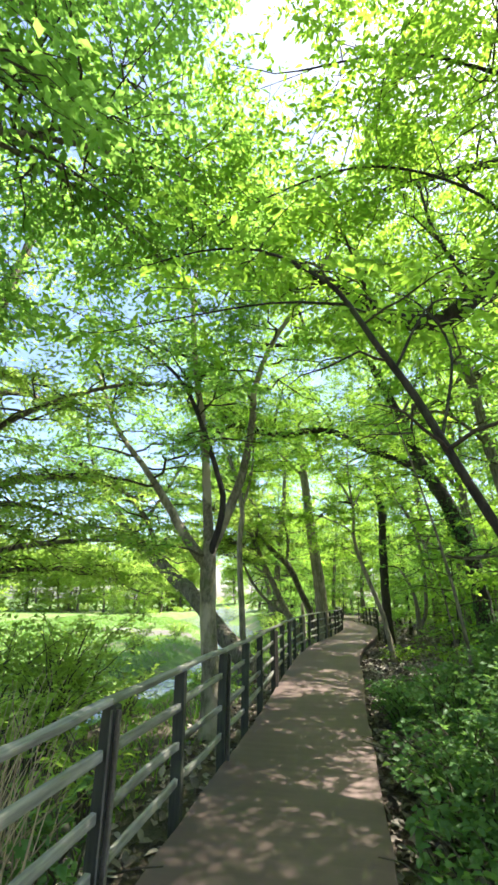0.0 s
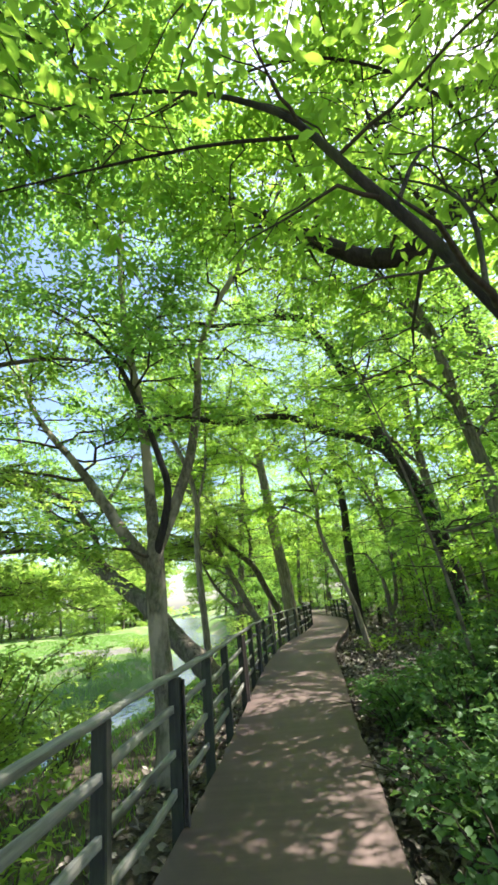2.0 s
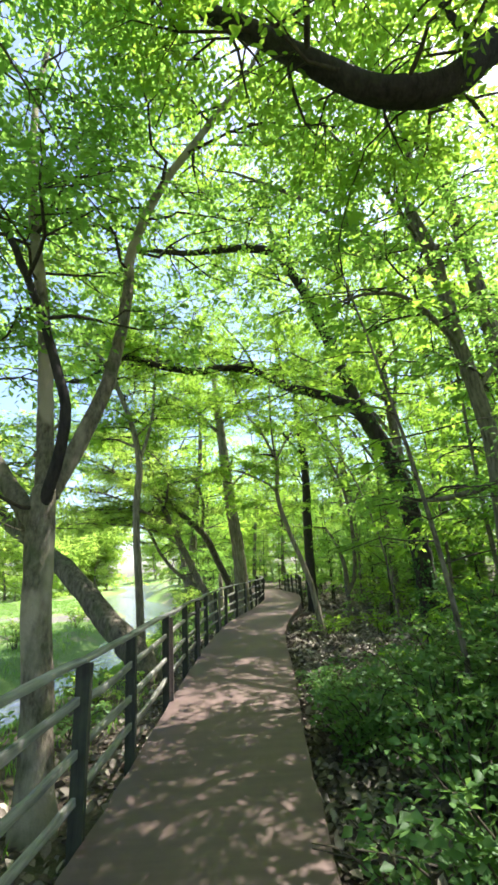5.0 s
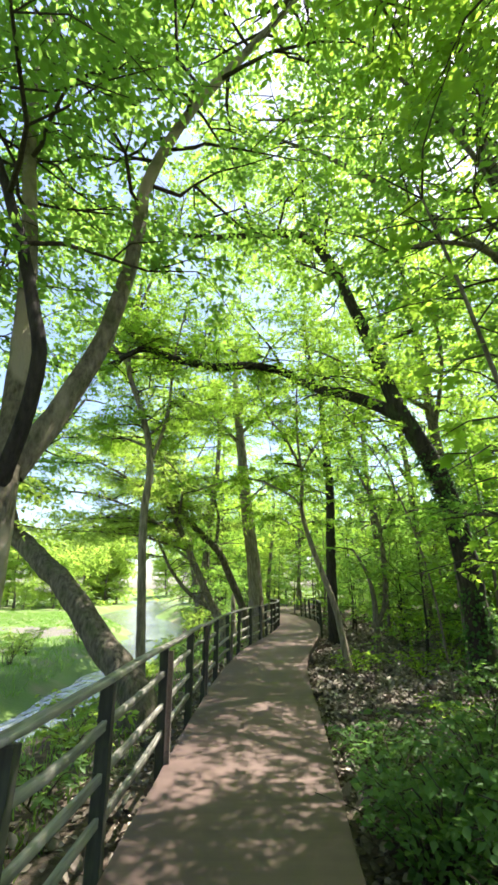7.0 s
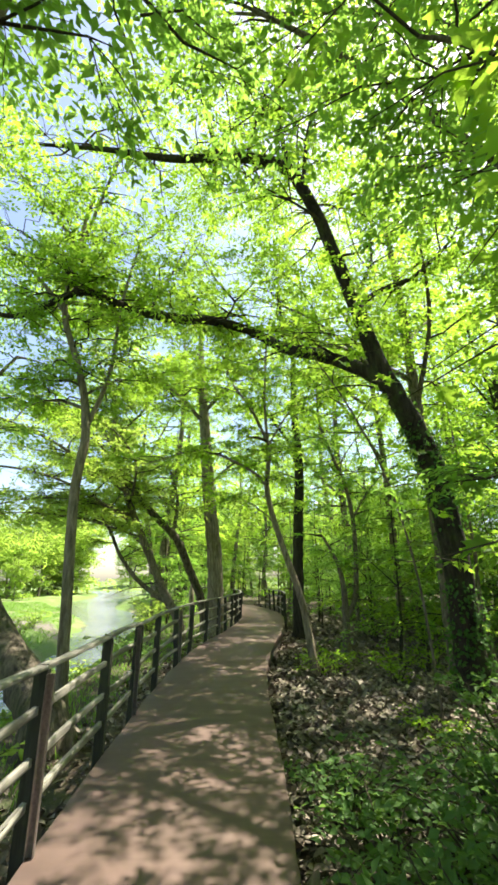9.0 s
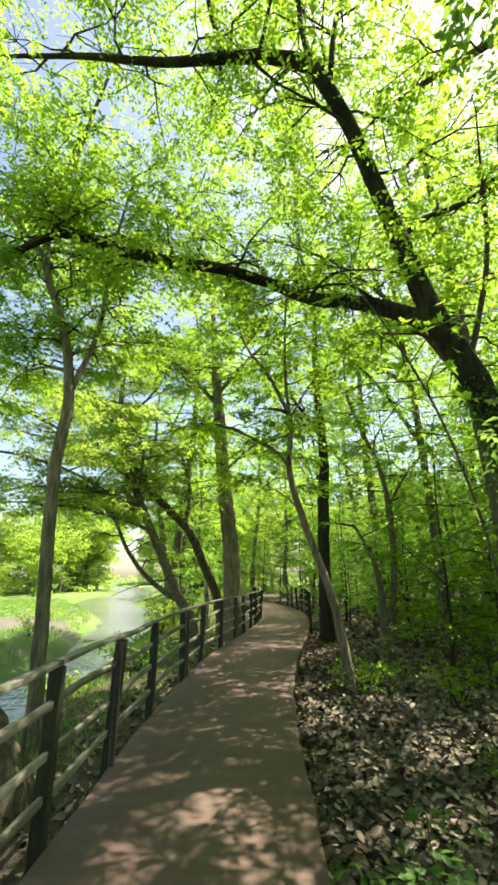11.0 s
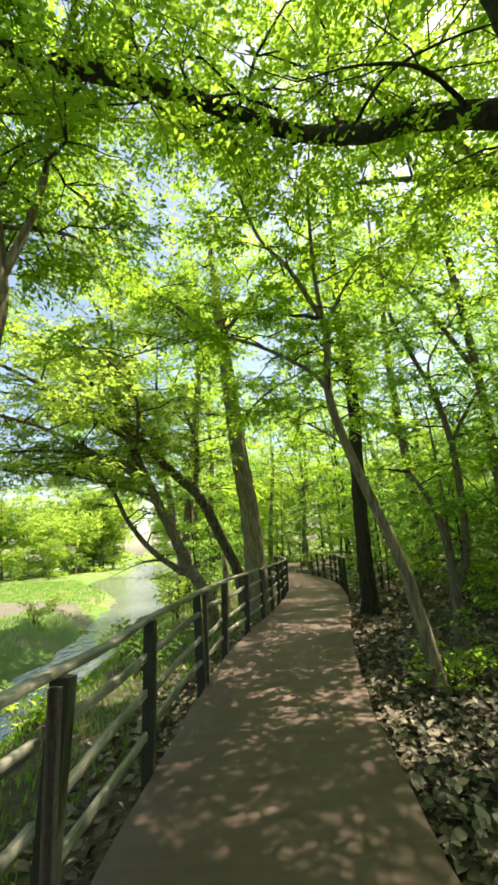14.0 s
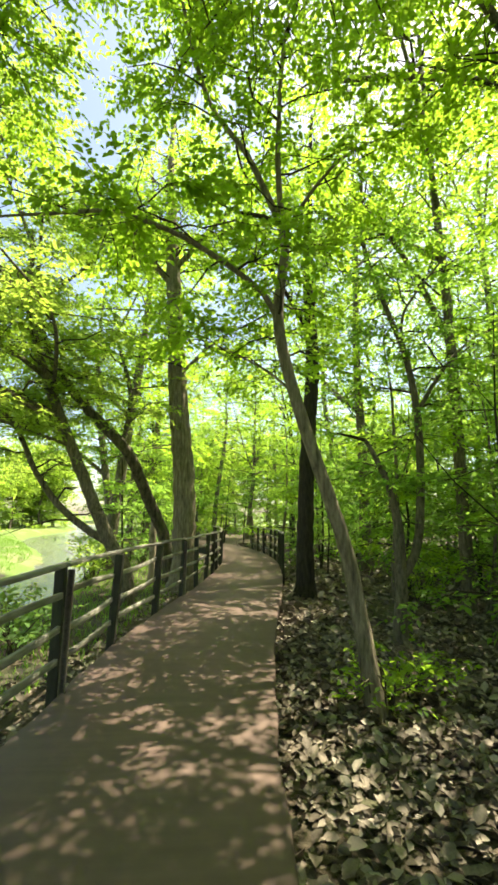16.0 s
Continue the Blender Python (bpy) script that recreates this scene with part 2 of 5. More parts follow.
def leaves_mesh(name, pos, along, up, size, mat, ratio=0.42, fine=False, tri=False):
    """Many folded pointed leaves: base, two sides and tip each (six corners when fine)."""
    n = len(pos)
    along = along / (np.linalg.norm(along, axis=1)[:, None] + 1e-9)
    side = np.cross(along, up)
    side /= np.linalg.norm(side, axis=1)[:, None] + 1e-9
    nor = np.cross(side, along)
    L, W = size[:, None], size[:, None] * ratio * 0.5
    if fine:
        c = [pos, pos + along * L * 0.3 + side * W * 0.9 + nor * W * 0.3, pos + along * L * 0.65 + side * W * 0.8 + nor * W * 0.2,
             pos + along * L - nor * L * 0.12, pos + along * L * 0.65 - side * W * 0.8 + nor * W * 0.2, pos + along * L * 0.3 - side * W * 0.9 + nor * W * 0.3]
        co = np.stack(c, 1).reshape(-1, 3)
        b = np.arange(n)[:, None] * 6
        quads = np.concatenate([b + np.array([[0, 1, 2, 3]]), b + np.array([[0, 3, 4, 5]])])
        return mesh_from(name, co, quads, None, mat)
    if tri:
        co = np.stack([pos, pos + along * L * 0.8 + side * W, pos + along * L - side * W * 0.6], 1).reshape(-1, 3)
        return mesh_from(name, co, None, np.arange(n)[:, None] * 3 + np.array([[0, 1, 2]]), mat)
    c = [pos, pos + along * L * 0.45 + side * W + nor * W * 0.35, pos + along * L - nor * L * 0.08, pos + along * L * 0.45 - side * W + nor * W * 0.35]
    co = np.stack(c, 1).reshape(-1, 3)
    b = np.arange(n)[:, None] * 4
    tris = np.concatenate([b + np.array([[0, 1, 2]]), b + np.array([[0, 2, 3]])])
    return mesh_from(name, co, None, tris, mat)


# ---- the plan ----
CENTRE = [(-0.75, -30), (-0.62, -8), (-0.49, 0), (-0.45, 3), (-0.35, 6), (-0.27, 9), (-0.19, 12), (-0.08, 14), (0.14, 16), (0.48, 18), (0.88, 20), (1.25, 22.5), (1.5, 25), (1.45, 28), (0.8, 32), (-0.8, 36), (-4, 40)]
HALF = 0.8
CY = np.array([c[1] for c in CENTRE], dtype=float)
CX = np.array([c[0] for c in CENTRE], dtype=float)
RUN = spline([(x, y, 0, 0) for x, y in CENTRE], 0.3)
RIVER = [(-9.5, -12), (-8.2, 2), (-6.7, 10), (-6.1, 15), (-6.1, 20), (-6.5, 25), (-7.4, 32), (-9.0, 41), (-12.4, 50), (-16.5, 58), (-19, 70), (-20, 95), (-26, 120), (-45, 140), (-90, 150)]
RRUN = spline([(x, y, 0, 0) for x, y in RIVER], 1.0)
WATER_Z = -1.6


def half_width(y):
    """Half the width of the walkway, which widens towards the bend."""
    return np.interp(y, [7, 10, 14, 16, 20], [0.74, 0.82, 0.85, 0.9, 0.88])


def river_half(y):
    return np.interp(y, [10, 22, 32, 45, 55, 80, 120], [1.1, 1.2, 1.7, 2.7, 3.3, 5.0, 9.0])


def centre_x(y):
    return np.interp(y, RUN[:200, 1], RUN[:200, 0])


def river_gap(x, y):
    """Distance from the middle line of the river."""
    rx = np.interp(y, RRUN[:, 1], RRUN[:, 0])
    slope = np.interp(y, RRUN[:, 1], np.gradient(RRUN[:, 0], RRUN[:, 1]))
    return np.abs(x - rx) / np.sqrt(1 + slope ** 2)


def ground_z(x, y):
    """Height of the ground at x, y (arrays)."""
    x, y = np.asarray(x, dtype=float), np.asarray(y, dtype=float)
    u = x - centre_x(np.clip(y, -30, 33))
    rx = np.interp(y, RRUN[:, 1], RRUN[:, 0])
    d = river_gap(x, y) - river_half(y) + 2.3
    wob = 0.05 * np.sin(1.3 * x + 0.7 * y) + 0.04 * np.sin(0.6 * x - 1.9 * y) + 0.03 * np.sin(3.1 * x + 2.3 * y)
    right = -0.36 + wob * np.clip((u - 0.8) / 2, 0.2, 1) + 0.012 * np.clip(u - 3, 0, 40)
    bank = np.clip((d - 1.5) / 3.4, 0, 1)
    bank = bank * bank * (3 - 2 * bank)
    near = -1.75 + bank * 1.39
    far = -1.75 + np.clip((d - 1.5) / 2.0, 0, 1) * 0.75 + np.clip(d - 8, 0, 60) * 0.01 + wob
    z = np.where(u > 0, right, np.where(x < rx, far, near + wob * 0.6 * bank))
    z = np.where(d < 1.5, -1.75 - 0.25 * (1.5 - d), z)
    behind = np.clip((y - 150) / 40, 0, 1)
    return z * (1 - behind) + behind * np.where(x < rx, far, right)


def gz(x, y):
    return float(ground_z(np.array([x]), np.array([y]))[0])


# ground: one sheet out to the horizon
def axis(lo, hi, a, b, fine, coarse):
    inner = np.arange(a, b + 1e-6, fine)
    left = a - np.cumsum(np.geomspace(fine, coarse, 26))
    right = b + np.cumsum(np.geomspace(fine, coarse, 26))
    return np.concatenate([left[::-1][left[::-1] > lo], inner, right[right < hi]])


gx = axis(-700, 700, -24, 10, 0.24, 120)
gy = axis(-700, 700, -4, 64, 0.34, 120)
GX, GY = np.meshgrid(gx, gy, indexing="xy")
GZ = ground_z(GX, GY)
w = len(gx)
i, j = np.meshgrid(np.arange(len(gy) - 1), np.arange(w - 1), indexing="ij")
quads = np.stack([i * w + j, i * w + j + 1, (i + 1) * w + j + 1, (i + 1) * w + j], -1).reshape(-1, 4)
gme = mesh_from("ground", np.stack([GX, GY, GZ], -1).reshape(-1, 3), quads, None, SOIL, True)
gme.materials.append(MEADOW)
cxs, cys = GX[:-1, :-1].ravel(), GY[:-1, :-1].ravel()
rxs = np.interp(cys, RRUN[:, 1], RRUN[:, 0])
grassy = (cxs < rxs - 0.6) | (cys > 44) & (cxs < -3) | (cys > 90)
bar = np.hypot((cxs + 14.5) / 5.2, (cys - 34.0 + 0.55 * (cxs + 14.5)) / 2.6) + 0.22 * np.sin(1.7 * cxs + 0.9 * cys) + 0.12 * np.sin(3.7 * cys - 2.1 * cxs) < 1
gme.materials.append(SAND)
gme.polygons.foreach_set("material_index", np.where(bar & (cxs < rxs - 0.6), 2, grassy.astype(np.int32)).astype(np.int32))
tagged(put("ground", gme), "leaf-strewn woodland soil falling to a grassy river bank", "ground", kind="structure")

# river
tan = np.gradient(RRUN[:, :2], axis=0)
tan /= np.linalg.norm(tan, axis=1)[:, None]
nrm = np.stack([-tan[:, 1], tan[:, 0]], -1)
wid = river_half(RRUN[:, 1])[:, None] + 0.35
wl = np.concatenate([RRUN[:, :2] + nrm * wid, np.full((len(RRUN), 1), WATER_Z)], 1)
wr = np.concatenate([RRUN[:, :2] - nrm * wid, np.full((len(RRUN), 1), WATER_Z)], 1)
wco = np.stack([wl, wr], 1).reshape(-1, 3)
k = np.arange(len(RRUN) - 1) * 2
tagged(put("water", mesh_from("water", wco, np.stack([k, k + 1, k + 3, k + 2], -1), None, WATER)), "shallow glinting river water with small ripples", "river", kind="structure")

# path: a thick slab on dark timber edge beams
ptan = np.gradient(RUN[:, :2], axis=0)
ptan /= np.linalg.norm(ptan, axis=1)[:, None]
pn = np.stack([ptan[:, 1], -ptan[:, 0]], -1)


def ribbon(name, a, b, z0, z1, mat, label, category):
    """A slab along the path between a and b, each (share of the half width, metres) right of its middle."""
    rng = np.random.default_rng(5)
    wob = 0.008 * rng.normal(size=(len(RUN), 1))
    hw = half_width(RUN[:, 1])[:, None]
    p1 = RUN[:, :2] + pn * ((a[0] * hw + a[1]) + wob)
    p2 = RUN[:, :2] + pn * ((b[0] * hw + b[1]) + wob)
    z = lambda v: np.full((len(RUN), 1), v)
    bev = 0.012
    inn = pn * bev
    ring = np.stack([np.hstack([p1, z(z0)]), np.hstack([p1, z(z1 - bev)]), np.hstack([p1 + inn, z(z1)]), np.hstack([p2 - inn, z(z1)]), np.hstack([p2, z(z1 - bev)]), np.hstack([p2, z(z0)])], 1)
    n = len(RUN)
    i, j = np.meshgrid(np.arange(n - 1), np.arange(6), indexing="ij")
    jj = (j + 1) % 6
    q = np.stack([i * 6 + j, (i + 1) * 6 + j, (i + 1) * 6 + jj, i * 6 + jj], -1).reshape(-1, 4)
    return tagged(put(name, mesh_from(name, ring.reshape(-1, 3), q, None, mat)), label, category, kind="structure")


ribbon("path", (-1, 0), (1, 0), -0.11, 0.0, PAVE, "smooth brown raised walkway with worn matt surface", "path")
ribbon("trim", (1, -0.13), (1, -0.05), -0.5, -0.114, POST, "dark timber edge beam under the walkway", "edge beam")
ribbon("trim", (-1, 0.05), (-1, 0.13), -0.6, -0.114, POST, "dark timber edge beam under the walkway", "edge beam")


# ---- fence ----
def box_mesh(name, sx, sy, sz, mat, bev=0.006, jitter=0.0, seed=0):
    bm = bmesh.new()
    bmesh.ops.create_cube(bm, size=1.0)
    bmesh.ops.scale(bm, vec=(sx, sy, sz), verts=bm.verts)
    bmesh.ops.translate(bm, vec=(0, 0, sz / 2), verts=bm.verts)
    bmesh.ops.bevel(bm, geom=bm.edges[:], offset=bev, segments=1, affect="EDGES")
    if jitter:
        rng = np.random.default_rng(seed)
        for v in bm.verts:
            v.co += Vector(rng.normal(size=3) * jitter)
    me = bpy.data.meshes.new(name)
    bm.to_mesh(me)
    bm.free()
    me.materials.append(mat)
    return me


def rail_mesh(name, a, b, wide, high, mat, rng):
    """A sawn rail from a to b with worn corners and a slight bow."""
    a, b = Vector(a), Vector(b)
    d = (b - a).normalized()
    s = d.cross(Vector((0, 0, 1))).normalized()
    u = s.cross(d)
    n = 7
    co = []
    bow = rng.normal() * 0.012
    c = min(wide, high) * 0.08
    prof = [(-wide / 2, -high / 2 + c), (-wide / 2, high / 2 - c), (-wide / 2 + c, high / 2), (wide / 2 - c, high / 2), (wide / 2, high / 2 - c), (wide / 2, -high / 2 + c), (wide / 2 - c, -high / 2), (-wide / 2 + c, -high / 2)]
    for i in range(n):
        t = i / (n - 1)
        p = a.lerp(b, t) + u * bow * math.sin(math.pi * t)
        for x, z in prof:
            co.append(p + s * (x + rng.normal() * 0.0015) + u * (z + rng.normal() * 0.002))
    quads = [(i * 8 + j, i * 8 + (j + 1) % 8, (i + 1) * 8 + (j + 1) % 8, (i + 1) * 8 + j) for i in range(n - 1) for j in range(8)]
    e = (n - 1) * 8
    quads += [(0, 1, 2, 3), (0, 3, 4, 7), (4, 5, 6, 7), (e + 3, e + 2, e + 1, e), (e + 7, e + 4, e + 3, e), (e + 7, e + 6, e + 5, e + 4)]
    return mesh_from(name, co, quads, None, mat)


def channel_mesh(name, w, d, h):
    """An upright U-shaped steel channel, open to -y."""
    t = 0.005
    prof = [(-w / 2, -d), (-w / 2, 0), (w / 2, 0), (w / 2, -d), (w / 2 - t, -d), (w / 2 - t, -t), (-w / 2 + t, -t), (-w / 2 + t, -d)]
    co = [(x, y, z) for z in (0, h) for x, y in prof]
    quads = [(i, (i + 1) % 8, 8 + (i + 1) % 8, 8 + i) for i in range(8)]
    quads += [(15, 14, 9, 8), (14, 13, 10, 9), (13, 12, 11, 10)]
    return mesh_from(name, co, quads, None, STEEL)


def fence(name, stations, label, rails=(0.24, 0.47, 0.74), top=0.985, tall=0.97, seed=1, sunk=0.5, channels=()):
    """Posts and rails beside the path: stations are distances along y."""
    rng = np.random.default_rng(seed)
    f = tagged(new(name), label, "fence", kind="thing")
    ends = []
    post_meshes = [box_mesh("post", 0.09, 0.065, tall + sunk, POST, 0.006, 0.003, k) for k in range(4)]
    for k, (x, y, yaw) in enumerate(stations):
        ends.append(Vector((x, y, 0)))
        ob = put("post", post_meshes[k % 4], f)
        ob.matrix_basis = pose(x, y, -sunk, rng.normal() * 1.2, rng.normal() * 1.5, yaw + rng.normal() * 3)
        if k in channels:
            steel = put("steel_channel", channel_mesh("steel_channel", 0.05, 0.03, tall + sunk - 0.02), f, "narrow galvanised steel channel")
            steel.matrix_basis = pose(x, y, -sunk, 0, 0, yaw) @ pose(0.065, -0.01, 0)
    for k in range(len(ends) - 1):
        a, b = ends[k], ends[k + 1]
        d = (b - a).normalized()
        if top:
            lift = Vector((0, 0, top))
            put("top_rail", rail_mesh("top_rail", a - d * 0.01 + lift, b + d * 0.005 + lift, 0.07, 0.03, RAIL, rng), f)
        for h in rails:
            z = Vector((0, 0, h + rng.normal() * 0.012))
            z2 = Vector((0, 0, h + rng.normal() * 0.012))
            put("rail", rail_mesh("rail", a + d * 0.034 + z, b - d * 0.034 + z2, 0.03, 0.05, RAIL, rng), f)
    return f


def along_path(ys, off):
    out = []
    for y in ys:
        k = int(np.argmin(np.abs(RUN[:, 1] - y)))
        x = RUN[k, 0] + (y - RUN[k, 1]) * ptan[k, 0] / max(ptan[k, 1], 0.2)
        side = off * (float(half_width(y)) + 0.04)
        out.append((x + pn[k, 0] * side, y + pn[k, 1] * side, math.degrees(math.atan2(-ptan[k, 0], ptan[k, 1]))))
    return out


LEFT_POSTS = [-4.0, -2.6, -1.2, 0.1, 1.25, 2.5, 3.7, 4.92, 5.95, 7.1, 8.75, 10.3, 11.43, 12.86, 14.7, 15.95, 17.5, 18.9, 20.1, 21.2, 22.3, 23.4, 24.4, 25.4, 26.4, 27.6, 28.8, 30.0]
fence("fence", along_path(LEFT_POSTS, -1), "weathered timber post-and-rail fence along the walkway edge", seed=3, channels=(5, 7, 10, 12, 14, 17))
fence("fence", along_path([22.6, 23.7, 24.8, 25.9, 27.0, 28.1, 29.2, 30.3], 1), "dark weathered post-and-rail fence at the walkway bend", seed=4)


# ---- growing things ----
def open_air(p, low_left=True):
    """Where leaves may hang: clear of the walkway and of the view over the river."""
    u = p[:, 0] - centre_x(np.clip(p[:, 1], -30, 33))
    ok = ~((np.abs(u) < 1.25) & (p[:, 2] < 2.9) & (p[:, 1] < 27))
    near = (np.abs(u) < 1.6) & (p[:, 1] < 12.5) & (p[:, 2] < 3.3)
    ok &= ~(near & (np.abs(u) < 1.3))
    if low_left:
        ok &= ~((u < -0.8) & (p[:, 0] > -9.5) & (p[:, 2] < 2.1 + 0.02 * p[:, 1]) & (p[:, 1] > 9) & (p[:, 1] < 46))
    ok &= p[:, 2] > ground_z(p[:, 0], p[:, 1]) + 0.03
    return ok


def spray(run, rng, leaf, dens, reach, droop=0.25, flat=0.45, bare=0.15):
    """Leaves on side twigs of a branch run: place, direction, up and size of each."""
    n = len(run)
    seg = np.linalg.norm(np.diff(run[:, :3], axis=0), axis=1).sum()
    tw = max(3, int(seg * dens))
    t = rng.uniform(bare, 1.0, tw)
    idx = t * (n - 1)
    i0 = np.minimum(idx.astype(int), n - 2)
    fr = (idx - i0)[:, None]
    base = run[i0, :3] * (1 - fr) + run[i0 + 1, :3] * fr
    d = run[i0 + 1, :3] - run[i0, :3]
    d /= np.linalg.norm(d, axis=1)[:, None] + 1e-9
    side = np.cross(d, [0, 0, 1.0])
    side /= np.linalg.norm(side, axis=1)[:, None] + 1e-9
    sg = rng.choice([-1.0, 1.0], tw)[:, None]
    td = d * rng.uniform(0.3, 1.0, (tw, 1)) + side * sg * rng.uniform(0.5, 1.1, (tw, 1)) + rng.normal(size=(tw, 3)) * [0.15, 0.15, 0.22]
    td /= np.linalg.norm(td, axis=1)[:, None]
    tl = reach * rng.uniform(0.5, 1.2, tw) * (1.15 - 0.6 * t)
    per = np.maximum(3, (tl / (leaf * 0.42)).astype(int))
    k = np.repeat(np.arange(tw), per)
    s = np.concatenate([(np.arange(m) + 0.6) / m for m in per])
    pos = base[k] + td[k] * (tl[k] * s)[:, None] - np.array([0, 0, 1.0]) * (0.25 * tl[k] * s ** 2)[:, None]
    ts = np.cross(td[k], [0, 0, 1.0])
    alt = np.where(np.arange(len(k)) % 2 == 0, 1.0, -1.0)[:, None]
    al = td[k] * 0.7 + ts * alt * 0.8 + rng.normal(size=(len(k), 3)) * 0.28 - np.array([0, 0, droop])
    up = np.array([0, 0, 1.0]) + rng.normal(size=(len(k), 3)) * flat
    size = leaf * rng.uniform(0.6, 1.25, len(k))
    pos = pos + rng.normal(size=pos.shape) * leaf * 0.15
    return pos, al, up, size


def branch(start, heading, length, rng, r=None, rise=0.3, sag=0.25):
    """A bent side branch as a run of points with radii."""
    t = np.linspace(0, 1, 7)
    bend = rng.normal() * 0.35
    a = heading + bend * t
    d = np.stack([np.cos(a), np.sin(a), np.full(7, rise)], -1)
    p = start + np.cumsum(d, axis=0) * length / 7 - np.array([0, 0, 1.0]) * (sag * length * t ** 2)[:, None]
    p = np.vstack([start, p]) + np.vstack([np.zeros(3), rng.normal(size=(7, 3)) * 0.03 * length])
    r = r or 0.008 + 0.011 * length
    return np.hstack([p, np.linspace(r, 0.003, 8)[:, None]])


def tree(name, label, category, trunk, limbs, bark, leafmat, seed, leaf=0.10, gap=0.5, length=(1.2, 2.4), dens=5.0, reach=0.55, start=0.35, limb_start=0.2, ratio=0.42, fine=False, rise=0.3, subs=5, low_left=True, thin=0.0, group="", sides=20, flat=0.45, droop=0.25, coarse=False, tri=False, bare=0.3, odd=()):
    """A tree: trunk, each limb, side branches and a crown of single leaves."""
    rng = np.random.default_rng(seed)
    t = tagged(new(name), label, category, group)
    base = Vector(trunk[0][:3])
    t.location = base
    off = np.array([*base, 0.0])
    runs = []
    for k, pts in enumerate([trunk, *limbs]):
        run = spline(np.array(pts, dtype=float) - off, 0.9 if coarse else 0.16)
        if k == 0:
            foot = np.clip(1 - np.arange(len(run)) * (0.9 if coarse else 0.16) / 0.5, 0, 1)
            run[:, 3] *= 1 + 0.45 * foot ** 2
            run[0, 2] -= 0.25
        run[1:-1, :3] += rng.normal(size=(len(run) - 2, 3)) * run[1:-1, 3:4] * 0.045
        a = Acc()
        a.tube(run, sides if k == 0 else max(5, sides - 3), 0.05 if coarse else 0.035, rng)
        put("trunk" if k == 0 else "limb", a.mesh("trunk" if k == 0 else "limb", BARK_DARK if k in odd else bark), t, "dark bare limb" if k in odd else "")
        runs.append((run, start if k == 0 else limb_start))
    acc, P = Acc(), []
    for run, s0 in runs:
        n = len(run)
        steps = np.linalg.norm(np.diff(run[:, :3], axis=0), axis=1).cumsum()
        total = steps[-1]
        here = s0 * total
        az = rng.uniform(0, 6.28)
        while here < total:
            i = min(int(np.searchsorted(steps, here)), n - 2)
            f = here / total
            az += 2.4 + rng.normal() * 0.5
            L = rng.uniform(*length) * (1.1 - 0.5 * f)
            br = branch(run[i, :3], az, L, rng, min(run[i, 3] * 0.6, 0.008 + 0.011 * L), rise + rng.normal() * 0.12)
            acc.tube(br[[0, 3, 7]] if coarse else br[[0, 1, 2, 4, 6, 7]], 3 if coarse else 4)
            P.append(spray(br, rng, leaf, dens, reach, droop, flat, bare))
            for _ in range(subs):
                j = rng.integers(2, 7)
                b2 = branch(br[j, :3], az + rng.choice([-1, 1]) * rng.uniform(0.4, 1.2), L * rng.uniform(0.35, 0.65), rng, br[j, 3] * 0.7, rng.uniform(-0.05, 0.45))
                if not coarse:
                    acc.tube(b2[[0, 2, 4, 7]], 3)
                P.append(spray(b2, rng, leaf, dens, reach * 0.8, droop, flat))
            here += gap * rng.uniform(0.6, 1.4)
        if run[-1, 3] > 0.06:
            continue
        end = branch(run[-1, :3], math.atan2(run[-1, 1] - run[-3, 1], run[-1, 0] - run[-3, 0]), length[0], rng, run[-1, 3])
        acc.tube(end[[0, 2, 4, 7]], 4)
        P.append(spray(end, rng, leaf, dens, reach, droop, flat))
    pos, al, up, size = (np.concatenate(c) for c in zip(*P))
    keep = open_air(pos + off[:3], low_left) & (rng.uniform(size=len(pos)) > thin)
    put("branchwork", acc.mesh("branchwork", TWIG), t, "thin leafy side branches", "stuff")
    put("crown", leaves_mesh("crown", pos[keep], al[keep], up[keep], size[keep], leafmat, ratio, fine, tri), t, kind="stuff")
    return t


def G(x, y, r):
    return (x, y, gz(x, y) - 0.02, r)


